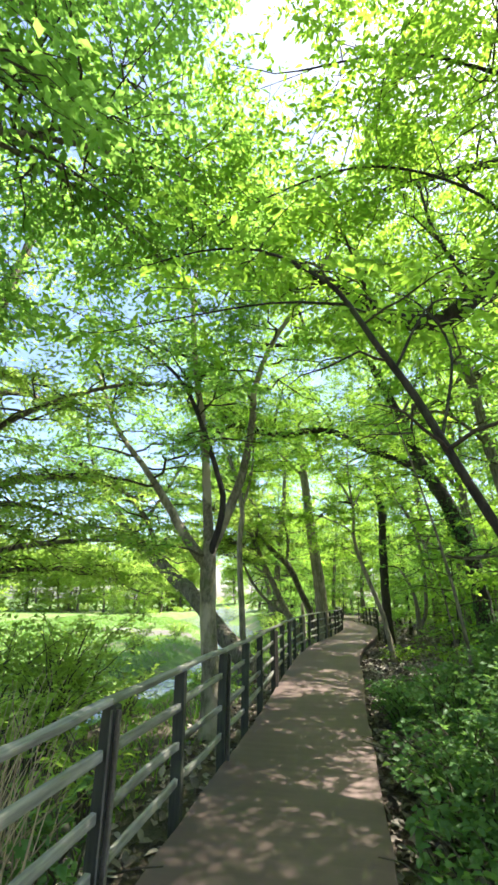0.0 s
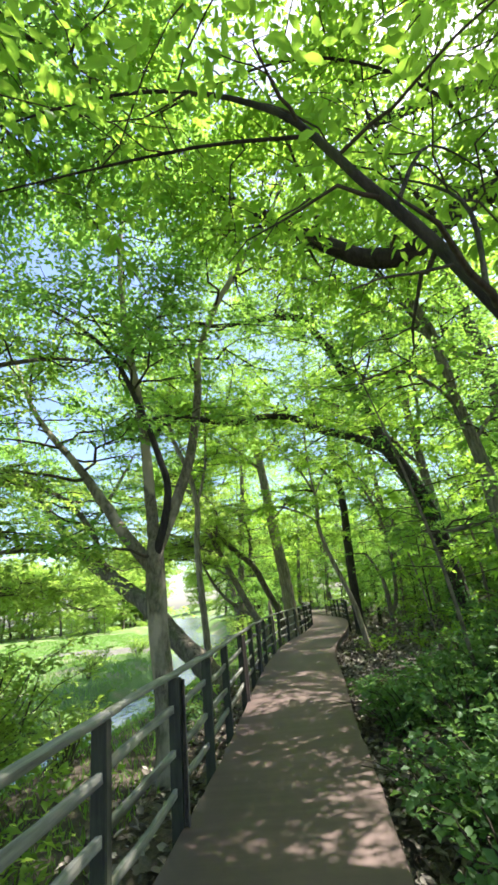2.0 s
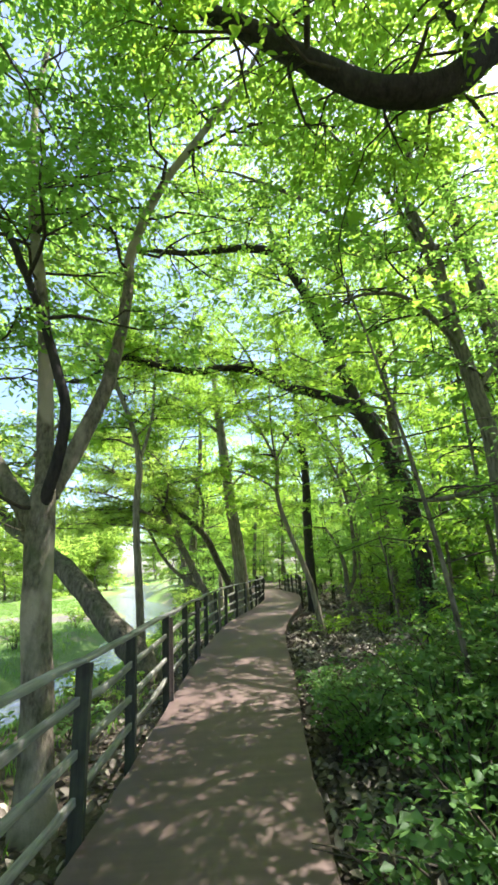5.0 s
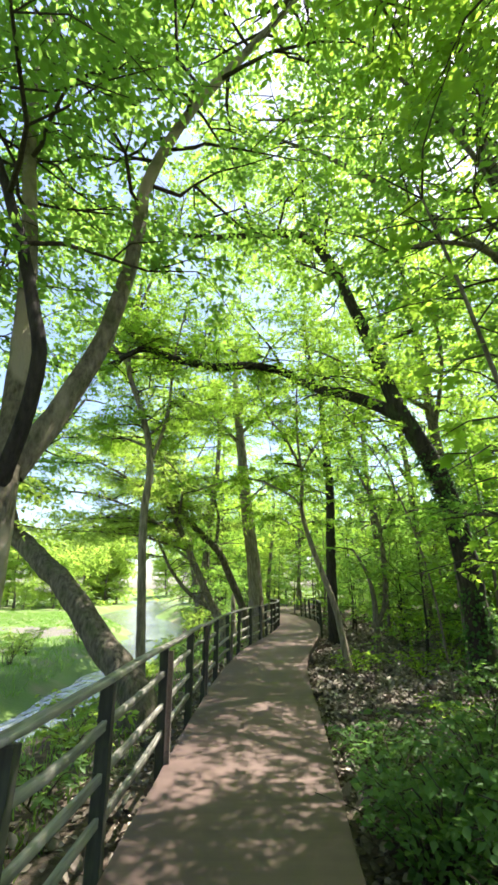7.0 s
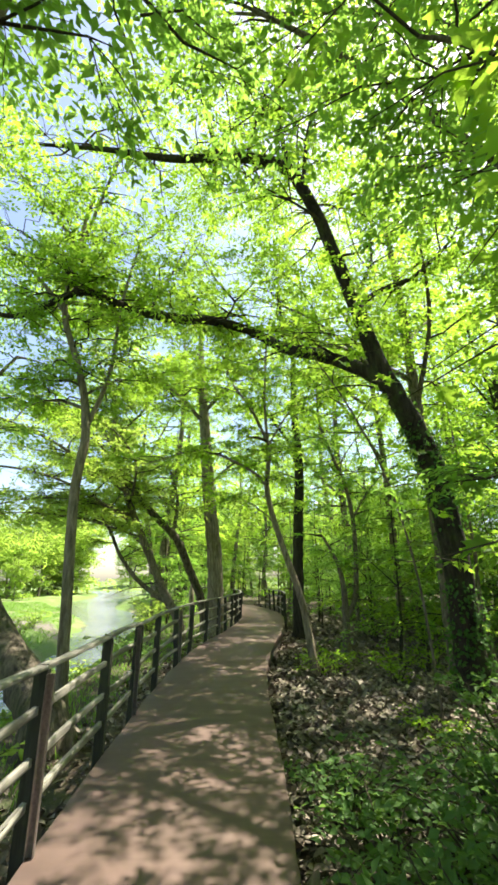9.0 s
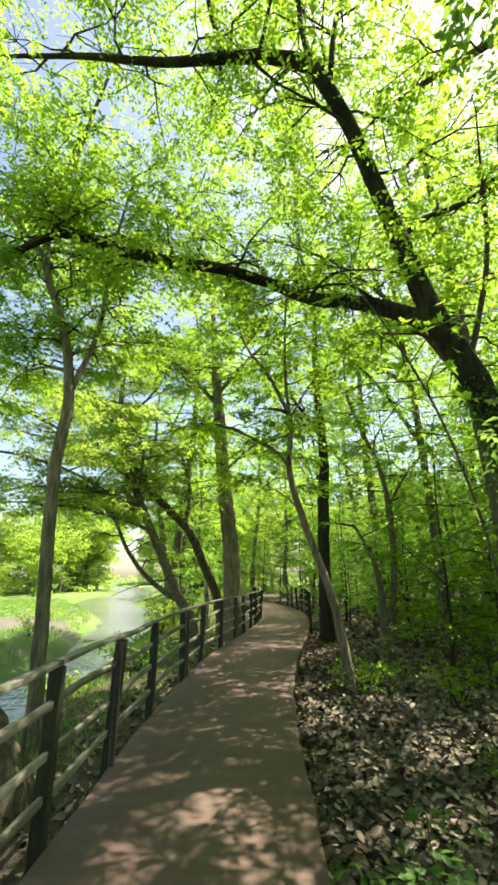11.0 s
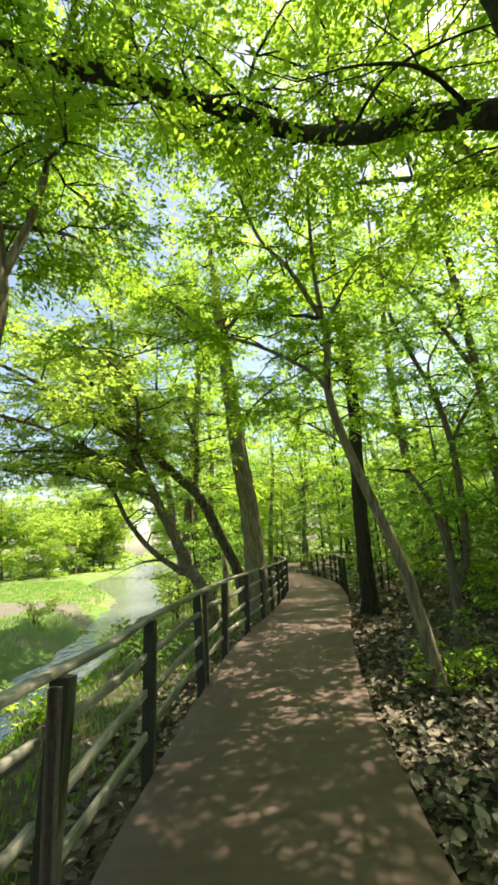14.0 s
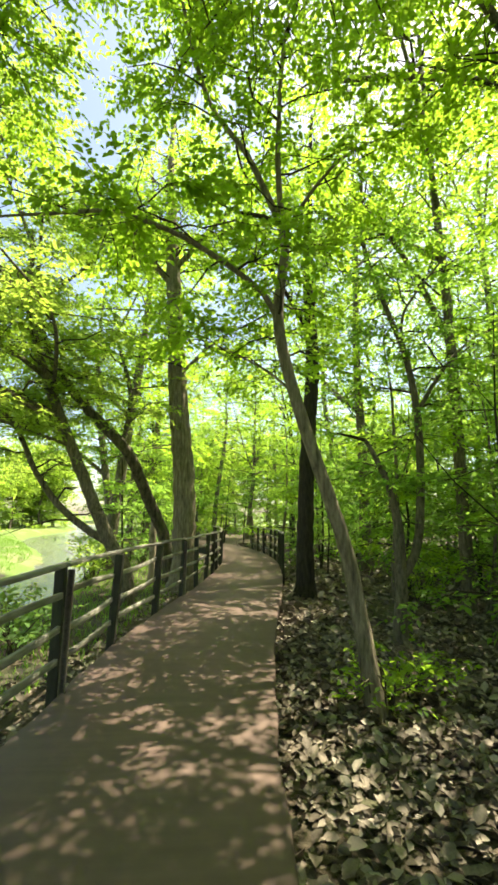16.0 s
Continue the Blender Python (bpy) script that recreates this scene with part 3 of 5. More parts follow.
# pale forked tree beside the fence
tree("tree", "pale smooth-barked tree forking low, behind the fence", "tree",
     [G(-1.78, 6.85, 0.15), (-1.8, 6.85, 0.3, 0.135), (-1.86, 6.85, 1.2, 0.125), (-1.9, 6.85, 1.9, 0.13), (-1.88, 6.85, 2.35, 0.11)],
     [[(-1.93, 6.9, 2.0, 0.10), (-2.35, 7.0, 2.5, 0.085), (-2.83, 7.1, 3.2, 0.075), (-3.3, 7.3, 3.8, 0.06), (-4.2, 7.6, 4.9, 0.045), (-5.0, 8.0, 6.4, 0.03)],
      [(-1.9, 6.9, 2.25, 0.09), (-1.99, 7.0, 3.0, 0.08), (-2.08, 7.0, 4.15, 0.07), (-2.35, 7.0, 5.97, 0.055), (-2.5, 7.1, 7.8, 0.04), (-2.4, 7.2, 9.6, 0.025)],
      [(-1.85, 6.8, 2.2, 0.055), (-1.62, 6.62, 2.92, 0.05), (-1.75, 6.6, 3.55, 0.045), (-2.04, 6.6, 4.4, 0.04), (-2.46, 6.6, 5.27, 0.034), (-3.3, 6.5, 6.1, 0.025), (-4.6, 6.2, 6.8, 0.015)],
      [(-1.86, 6.9, 2.3, 0.095), (-1.62, 7.1, 2.98, 0.085), (-1.39, 7.2, 3.75, 0.075), (-1.23, 7.2, 4.7, 0.065), (-1.18, 7.2, 5.35, 0.06), (-0.83, 7.2, 6.3, 0.05), (-0.28, 7.2, 7.17, 0.045), (0.5, 7.3, 8.6, 0.03), (0.9, 7.5, 10.0, 0.02)]],
     BARK_PALE, LEAF_MID, 11, leaf=0.095, gap=0.28, length=(1.2, 2.4), dens=8, start=0.95, limb_start=0.35, ratio=0.48, subs=5, bare=0.45, odd=(3,))

# leaning tree over the bank
tree("tree", "thick rough-barked tree leaning out over the river bank", "tree",
     [G(-2.02, 11.5, 0.27), (-2.12, 11.5, 0.0, 0.25), (-2.9, 12.0, 0.66, 0.23), (-3.9, 12.5, 1.6, 0.21), (-5.0, 13.0, 2.4, 0.19), (-6.1, 13.4, 3.2, 0.16), (-7.6, 14.0, 4.8, 0.12), (-8.8, 14.4, 6.6, 0.08), (-9.4, 14.6, 8.4, 0.04)],
     [[(-5.2, 13.0, 2.5, 0.09), (-5.4, 12.2, 3.8, 0.07), (-6.2, 11.2, 4.8, 0.05), (-7.6, 10.2, 5.4, 0.03)], [(-6.4, 13.5, 3.5, 0.08), (-5.8, 14.4, 5.0, 0.06), (-5.2, 15.2, 6.8, 0.035)]],
     BARK_ROUGH, LEAF_MID, 12, leaf=0.095, gap=0.2, length=(1.2, 2.4), dens=8, start=0.55, ratio=0.48, subs=5)

# slim tree behind the fence
tree("tree", "slim crooked grey tree standing behind the fence", "tree",
     [G(-2.5, 13.2, 0.11), (-2.53, 13.2, 0.2, 0.10), (-2.6, 13.2, 1.5, 0.09), (-2.67, 13.2, 3.0, 0.085), (-2.6, 13.2, 4.2, 0.08), (-2.85, 13.2, 5.4, 0.07), (-3.3, 13.2, 6.7, 0.06), (-3.3, 13.3, 8.2, 0.05), (-3.1, 13.4, 10.2, 0.035)],
     [[(-2.6, 13.2, 4.25, 0.05), (-2.3, 13.3, 5.4, 0.04), (-2.2, 13.3, 7.0, 0.03), (-1.9, 13.2, 8.6, 0.02)], [(-3.3, 13.3, 8.0, 0.04), (-2.5, 12.6, 9.6, 0.03), (-1.7, 12.0, 11.2, 0.015)], [(-3.2, 13.3, 8.4, 0.04), (-4.4, 12.8, 9.8, 0.03), (-5.6, 12.4, 10.8, 0.015)], [(-3.3, 13.2, 6.9, 0.035), (-4.2, 14.6, 7.8, 0.025), (-4.8, 16.0, 8.4, 0.012)], [(-3.2, 13.2, 6.6, 0.045), (-3.9, 13.2, 7.5, 0.035), (-4.8, 13.3, 8.4, 0.02)], [(-2.65, 13.2, 4.6, 0.035), (-3.6, 14.2, 5.2, 0.028), (-4.8, 15.4, 5.6, 0.02), (-5.8, 16.6, 5.6, 0.01)],
      [(-2.7, 13.2, 4.9, 0.03), (-2.5, 14.6, 5.9, 0.022), (-2.8, 16.2, 6.6, 0.015), (-3.2, 17.6, 6.9, 0.008)], [(-3.3, 13.2, 7.0, 0.03), (-2.7, 14.8, 7.9, 0.022), (-2.1, 16.4, 8.4, 0.012)], [(-3.3, 13.3, 7.6, 0.03), (-4.0, 15.0, 8.6, 0.022), (-4.4, 16.8, 9.2, 0.012)]],
     BARK_PLATE, LEAF_BRIGHT, 13, leaf=0.09, gap=0.26, length=(0.9, 2.0), dens=8, start=0.5, ratio=0.48, subs=5)

# ivy-clad oak with the two great limbs
OAK = [G(4.15, 13.25, 0.29), (4.1, 13.2, 0.5, 0.24), (4.0, 13.05, 1.8, 0.22), (3.75, 12.85, 3.3, 0.205), (3.43, 12.75, 4.15, 0.195), (2.95, 12.6, 5.05, 0.18)]
tree("tree", "dark ivy-clad oak with heavy limbs arching over the walkway", "tree", OAK,
     [[(2.95, 12.6, 5.0, 0.17), (2.72, 12.6, 5.8, 0.155), (2.5, 12.55, 6.6, 0.14), (2.1, 12.25, 7.45, 0.122), (1.75, 12.0, 8.2, 0.115), (1.2, 11.7, 8.92, 0.11), (0.65, 11.65, 9.15, 0.1), (-0.15, 11.7, 9.22, 0.085), (-1.1, 11.75, 9.22, 0.068), (-2.3, 11.8, 9.45, 0.048), (-3.6, 11.9, 9.65, 0.03)],
      [(2.95, 12.55, 4.95, 0.14), (2.5, 12.85, 5.4, 0.13), (1.88, 13.2, 5.84, 0.12), (1.28, 13.7, 6.28, 0.112), (0.55, 14.15, 6.98, 0.105), (-0.4, 13.7, 6.95, 0.1), (-1.05, 13.15, 6.6, 0.1), (-2.05, 13.0, 6.76, 0.09), (-2.95, 12.9, 7.0, 0.068), (-4.07, 12.8, 6.35, 0.05), (-5.4, 12.8, 6.8, 0.025)],
      [(2.52, 12.55, 6.5, 0.055), (3.0, 12.6, 6.95, 0.05), (3.43, 12.6, 7.14, 0.046), (3.87, 12.6, 7.4, 0.04), (4.7, 12.7, 8.3, 0.028), (5.2, 12.8, 9.2, 0.014)],
      [(3.87, 12.6, 7.4, 0.03), (4.5, 12.4, 7.6, 0.022), (5.3, 12.2, 7.9, 0.012)],
      [(0.55, 14.15, 6.98, 0.04), (0.25, 14.6, 8.0, 0.032), (-0.4, 15.0, 9.2, 0.022), (-1.0, 15.3, 10.6, 0.012)],
      [(-1.6, 13.08, 6.7, 0.04), (-1.4, 14.0, 8.2, 0.03), (-1.2, 15.0, 10.0, 0.012)],
      [(1.28, 13.7, 6.28, 0.04), (1.3, 14.6, 8.0, 0.03), (1.4, 15.6, 9.8, 0.012)],
      [(1.3, 11.75, 8.8, 0.055), (1.08, 11.7, 9.7, 0.046), (1.03, 11.7, 11.3, 0.034), (1.1, 11.8, 12.8, 0.018)],
      [(1.45, 11.85, 8.6, 0.046), (1.6, 11.75, 10.0, 0.038), (1.92, 11.8, 11.4, 0.03), (2.2, 11.9, 12.8, 0.016)],
      [(-0.15, 11.7, 9.22, 0.055), (-0.34, 11.7, 10.0, 0.046), (-0.55, 11.7, 11.3, 0.034), (-0.6, 11.7, 12.6, 0.018)],
      [(-2.95, 12.9, 7.0, 0.045), (-3.5, 12.9, 7.8, 0.032), (-4.4, 13.0, 8.6, 0.015)],
      [(1.9, 12.1, 7.9, 0.05), (2.2, 13.4, 9.6, 0.035), (2.0, 14.8, 11.2, 0.025), (1.6, 16.4, 12.3, 0.012)],
      [(0.9, 11.68, 9.05, 0.045), (0.6, 12.9, 10.4, 0.033), (0.2, 14.4, 11.6, 0.022), (-0.4, 15.8, 12.4, 0.012)],
      [(2.5, 12.55, 6.8, 0.045), (3.3, 13.6, 8.4, 0.033), (3.8, 14.6, 10.2, 0.022), (4.0, 15.6, 11.6, 0.012)],
      [(2.3, 12.95, 5.55, 0.03), (1.7, 12.6, 5.7, 0.02), (1.0, 12.3, 5.4, 0.012), (0.4, 12.1, 5.0, 0.006)],
      [(1.28, 13.7, 6.28, 0.025), (1.5, 13.0, 6.2, 0.018), (1.9, 12.5, 5.9, 0.012), (2.3, 12.1, 5.5, 0.006)]],
     BARK_OAK, LEAF_BRIGHT, 14, leaf=0.09, gap=0.3, length=(1.2, 2.8), dens=8, start=0.97, limb_start=0.3, sides=24, ratio=0.5, subs=4, bare=0.35)

# tall tree at the fence bend
tree("tree", "tall straight tree with scaly brown bark beside the fence", "tree",
     [G(-0.38, 21.6, 0.33), (-0.37, 21.58, 0.39, 0.294), (-0.47, 21.58, 2.41, 0.260), (-0.71, 21.58, 4.51, 0.235), (-0.86, 21.58, 6.44, 0.210), (-1.04, 21.58, 8.63, 0.168), (-1.21, 21.66, 11.15, 0.101), (-1.21, 21.75, 12.83, 0.042)],
     [[(-0.96, 21.58, 7.45, 0.084), (-2.13, 21.08, 8.63, 0.059), (-3.48, 20.57, 9.47, 0.034)], [(-0.96, 21.58, 7.95, 0.084), (0.30, 20.91, 9.13, 0.059), (1.73, 20.24, 9.97, 0.034)], [(-0.75, 21.58, 4.93, 0.042), (0.22, 20.74, 5.60, 0.034), (1.06, 19.90, 5.77, 0.017)]],
     BARK_PLATE, LEAF_BRIGHT, 15, leaf=0.12, gap=0.22, length=(1.5, 3.0), dens=8, start=0.6, sides=24, ratio=0.48, subs=5)

# dark tree inside the bend
tree("tree", "dark straight tree rising from the leaf litter", "tree",
     [G(2.47, 21.0, 0.23), (2.47, 21.0, 0.6, 0.205), (2.49, 21.0, 1.9, 0.19), (2.56, 21.0, 3.4, 0.18), (2.68, 21.0, 5.4, 0.16), (2.6, 21.1, 8.0, 0.13), (2.7, 21.2, 11.0, 0.08), (2.8, 21.3, 13.0, 0.03)],
     [[(2.65, 21.0, 6.0, 0.06), (1.6, 20.3, 7.2, 0.045), (0.6, 19.6, 7.8, 0.02)]],
     BARK_DARK, LEAF_BRIGHT, 16, leaf=0.11, gap=0.22, length=(1.2, 2.4), dens=8, start=0.42, ratio=0.48, subs=5)

# slender forked maple
tree("tree", "slender grey maple leaning towards the walkway and forking high", "tree",
     [G(1.86, 15.1, 0.095), (1.72, 15.20, 0.70, 0.077), (1.56, 15.20, 1.34, 0.072), (1.23, 15.20, 2.32, 0.067), (1.05, 15.20, 2.92, 0.063), (0.94, 15.20, 3.54, 0.059), (1.01, 15.20, 4.29, 0.050), (0.99, 15.20, 4.65, 0.047)],
     [[(0.99, 15.20, 4.61, 0.041), (0.79, 15.20, 5.06, 0.038), (0.55, 15.20, 5.56, 0.032), (0.11, 15.20, 6.21, 0.027), (-0.23, 15.12, 7.39, 0.018), (-0.36, 15.12, 8.49, 0.009)],
      [(0.99, 15.20, 4.61, 0.036), (0.93, 15.20, 5.52, 0.031), (0.98, 15.20, 6.92, 0.023), (1.13, 15.20, 8.16, 0.013)],
      [(0.94, 15.20, 3.54, 0.034), (0.76, 15.12, 3.77, 0.031), (0.30, 14.95, 4.01, 0.027), (-0.21, 14.79, 4.19, 0.023), (-0.72, 14.62, 4.22, 0.020), (-1.18, 14.46, 4.04, 0.015), (-1.67, 14.29, 3.83, 0.009)],
      [(1.00, 15.20, 4.53, 0.025), (1.37, 15.20, 5.18, 0.020), (1.79, 15.20, 5.68, 0.013), (2.28, 15.28, 6.02, 0.007)],
      [(1.13, 15.20, 2.68, 0.018), (0.80, 15.45, 3.05, 0.014), (0.22, 15.78, 3.46, 0.009)]],
     BARK_PLATE, LEAF_BRIGHT, 17, leaf=0.08, gap=0.24, length=(0.8, 1.7), dens=9, start=0.75, limb_start=0.25, ratio=0.6, subs=3, fine=True, bare=0.5)

# small tree with two stems
tree("tree", "small two-stemmed tree in the leaf litter", "tree",
     [G(3.07, 17.3, 0.10), (3.1, 17.3, 0.3, 0.09), (3.11, 17.3, 0.6, 0.09), (3.1, 17.3, 1.33, 0.07), (2.95, 17.3, 2.0, 0.05), (2.6, 17.2, 2.6, 0.03)],
     [[(3.11, 17.3, 0.55, 0.07), (3.35, 17.3, 0.91, 0.065), (3.48, 17.3, 1.76, 0.06), (3.5, 17.3, 3.0, 0.055), (3.37, 17.3, 3.95, 0.05), (3.11, 17.3, 4.73, 0.042), (2.72, 17.3, 5.94, 0.034), (2.72, 17.3, 7.4, 0.02)],
      [(3.5, 17.3, 3.1, 0.035), (4.1, 17.3, 4.0, 0.028), (4.8, 17.4, 4.6, 0.015)], [(3.4, 17.3, 3.9, 0.03), (3.2, 17.0, 4.6, 0.022), (3.9, 16.8, 5.6, 0.012)]],
     BARK_GREY, LEAF_MID, 18, leaf=0.10, gap=0.24, length=(0.8, 1.7), dens=8, start=0.75, limb_start=0.4, ratio=0.55, subs=3)

# leaning stems on the bank, their backlit brightness put into the leaf colour
tree("tree", "grey tree with several stems leaning over the river", "tree",
     [G(-1.5, 20.4, 0.2), (-1.55, 20.4, 0.3, 0.16), (-1.96, 20.5, 0.95, 0.14), (-2.83, 20.5, 2.77, 0.12), (-3.61, 20.5, 4.57, 0.1), (-4.1, 20.5, 6.2, 0.07), (-4.3, 20.6, 8.2, 0.04)],
     [[(-1.9, 20.5, 0.8, 0.09), (-2.5, 20.5, 1.15, 0.08), (-3.09, 20.5, 1.65, 0.07), (-3.63, 20.5, 2.37, 0.06), (-4.1, 20.4, 3.3, 0.05), (-5.2, 20.2, 4.4, 0.03)], [(-3.5, 20.5, 4.4, 0.06), (-5.0, 20.0, 5.4, 0.045), (-6.8, 19.6, 5.8, 0.02)], [(-4.1, 20.5, 6.0, 0.05), (-5.2, 21.2, 7.4, 0.035), (-6.6, 22.0, 8.2, 0.02)], [(-3.4, 20.5, 4.0, 0.05), (-3.0, 19.2, 5.2, 0.035), (-3.4, 17.8, 5.8, 0.02)], [(-3.2, 20.5, 3.6, 0.05), (-4.6, 19.6, 4.0, 0.04), (-6.2, 18.8, 3.9, 0.025), (-7.6, 18.4, 3.4, 0.012)], [(-3.9, 20.5, 5.4, 0.05), (-5.4, 19.4, 6.8, 0.04), (-7.4, 18.8, 7.6, 0.02)], [(-4.25, 20.6, 7.8, 0.045), (-5.2, 20.0, 10.2, 0.03), (-5.8, 19.6, 12.2, 0.015)], [(-3.0, 20.5, 3.1, 0.045), (-4.2, 21.6, 3.9, 0.035), (-5.8, 22.8, 4.2, 0.025), (-7.4, 23.8, 3.9, 0.012)],
      [(-3.1, 20.5, 3.3, 0.05), (-5.0, 18.6, 4.4, 0.04), (-6.8, 17.4, 4.6, 0.03), (-8.4, 16.8, 4.0, 0.012)], [(-3.6, 20.5, 4.5, 0.05), (-5.4, 18.2, 5.6, 0.04), (-7.2, 17.0, 6.2, 0.02)],
      [(-2.9, 20.5, 2.9, 0.04), (-4.4, 19.0, 3.3, 0.03), (-6.0, 18.2, 3.4, 0.02), (-7.4, 17.8, 3.1, 0.01)]],
     BARK_GREY, LEAF_SUNLIT, 19, leaf=0.11, gap=0.3, length=(1.0, 2.2), dens=8, start=0.5, ratio=0.48, subs=5)
tree("tree", "dark leaning tree behind the fence near the bend", "tree",
     [G(-0.75, 22.6, 0.2), (-0.95, 22.4, 0.79, 0.16), (-1.4, 22.0, 1.9, 0.15), (-1.87, 21.5, 2.95, 0.14), (-2.69, 21.5, 3.78, 0.13), (-3.43, 21.5, 4.6, 0.11), (-4.1, 21.5, 5.7, 0.09), (-4.6, 21.6, 7.6, 0.05)],
     [[(-2.0, 21.5, 3.1, 0.07), (-1.9, 21.6, 4.4, 0.06), (-2.4, 21.8, 6.0, 0.03)], [(-3.4, 21.5, 4.6, 0.06), (-5.0, 22.4, 5.6, 0.045), (-7.0, 23.4, 6.2, 0.02)], [(-4.1, 21.5, 5.8, 0.05), (-5.4, 22.6, 7.6, 0.035), (-7.2, 23.6, 8.8, 0.02)], [(-2.8, 21.5, 3.9, 0.05), (-4.2, 23.0, 4.6, 0.04), (-6.0, 24.6, 4.8, 0.025), (-8.0, 26.0, 4.3, 0.012)], [(-4.4, 21.5, 6.8, 0.05), (-3.4, 22.4, 8.6, 0.035), (-3.0, 23.0, 10.4, 0.02)], [(-4.5, 21.6, 7.2, 0.05), (-4.3, 20.8, 10.0, 0.035), (-4.6, 20.0, 12.6, 0.015)]],
     BARK_ROUGH, LEAF_SUNLIT, 20, leaf=0.11, gap=0.3, length=(1.0, 2.2), dens=8, start=0.5, ratio=0.48, subs=5)

tree("tree", "broad leafy tree on the river bank beyond the bend", "tree",
     [G(-3.5, 27.6, 0.2), (-3.6, 27.6, 1.2, 0.16), (-3.9, 27.6, 3.0, 0.14), (-4.3, 27.7, 5.2, 0.12), (-4.6, 27.8, 8.0, 0.08), (-4.6, 28.0, 11.0, 0.03)],
     [[(-3.9, 27.6, 2.9, 0.08), (-5.4, 27.4, 4.0, 0.06), (-7.4, 27.2, 4.6, 0.04), (-9.4, 27.2, 4.4, 0.015)], [(-4.2, 27.7, 4.8, 0.08), (-5.8, 28.4, 6.4, 0.06), (-8.0, 29.0, 7.6, 0.04), (-10.4, 29.4, 8.0, 0.015)], [(-4.4, 27.8, 6.4, 0.07), (-6.0, 27.0, 8.4, 0.05), (-8.0, 26.4, 9.8, 0.02)], [(-4.5, 27.8, 7.4, 0.06), (-3.4, 27.0, 9.2, 0.04), (-2.6, 26.4, 10.6, 0.02)]],
     BARK_GREY, LEAF_BRIGHT, 30, leaf=0.15, gap=0.3, length=(1.4, 2.8), dens=5, start=0.4, ratio=0.5, subs=5)

# grey tree inside the shrubs
tree("tree", "grey furrowed tree rising out of the shrubs", "tree",
     [G(3.05, 8.0, 0.14), (3.0, 8.0, 0.6, 0.12), (3.1, 8.0, 1.7, 0.11), (3.17, 8.0, 2.93, 0.10), (3.04, 8.0, 4.3, 0.09), (2.98, 8.0, 5.64, 0.08), (2.76, 8.0, 6.7, 0.07), (2.95, 8.0, 7.9, 0.055), (2.6, 8.1, 9.6, 0.035)],
     [[(3.1, 8.0, 3.5, 0.04), (3.6, 8.1, 4.0, 0.035), (4.3, 8.2, 4.5, 0.02)], [(3.0, 8.0, 5.2, 0.04), (2.4, 7.8, 6.6, 0.03), (1.4, 7.6, 8.0, 0.02)], [(3.1, 8.0, 2.3, 0.045), (2.6, 8.4, 2.2, 0.035), (2.1, 8.9, 2.3, 0.015)], [(3.05, 8.0, 4.2, 0.04), (2.3, 7.6, 4.7, 0.03), (1.6, 7.3, 4.6, 0.02), (1.1, 7.1, 4.3, 0.01)]],
     BARK_GREY, LEAF_MID, 21, leaf=0.085, gap=0.25, length=(1.0, 2.2), dens=8, start=0.6, ratio=0.48, subs=5)

# slim tree arching low over the start of the walk
tree("tree", "slim grey tree arching low over the walkway", "tree",
     [G(2.1, 2.2, 0.055), (1.6, 2.3, 0.4, 0.034), (1.2, 2.36, 1.1, 0.03), (0.8, 2.44, 2.1, 0.026), (0.6, 2.48, 2.66, 0.024), (0.4, 2.52, 3.12, 0.021), (0.2, 2.56, 3.58, 0.018), (0.0, 2.6, 3.85, 0.015), (-0.4, 2.68, 4.2, 0.011), (-0.9, 2.7, 4.3, 0.008), (-1.5, 2.7, 4.2, 0.005)],
     [[(0.25, 2.56, 3.48, 0.011), (-0.3, 2.6, 3.6, 0.0085), (-1.1, 2.6, 3.55, 0.006), (-1.6, 2.6, 3.5, 0.004)], [(0.7, 2.46, 2.4, 0.012), (0.95, 2.8, 3.2, 0.01), (0.9, 3.3, 4.0, 0.006), (0.7, 3.7, 4.5, 0.004)], [(0.5, 2.5, 2.9, 0.011), (0.9, 2.8, 3.6, 0.0075), (1.5, 3.3, 3.9, 0.004)]],
     BARK_OAK, LEAF_BRIGHT, 27, leaf=0.095, gap=0.26, length=(0.6, 1.3), dens=8, reach=0.45, ratio=0.45, start=0.5, limb_start=0.3, fine=True, subs=1, sides=9)

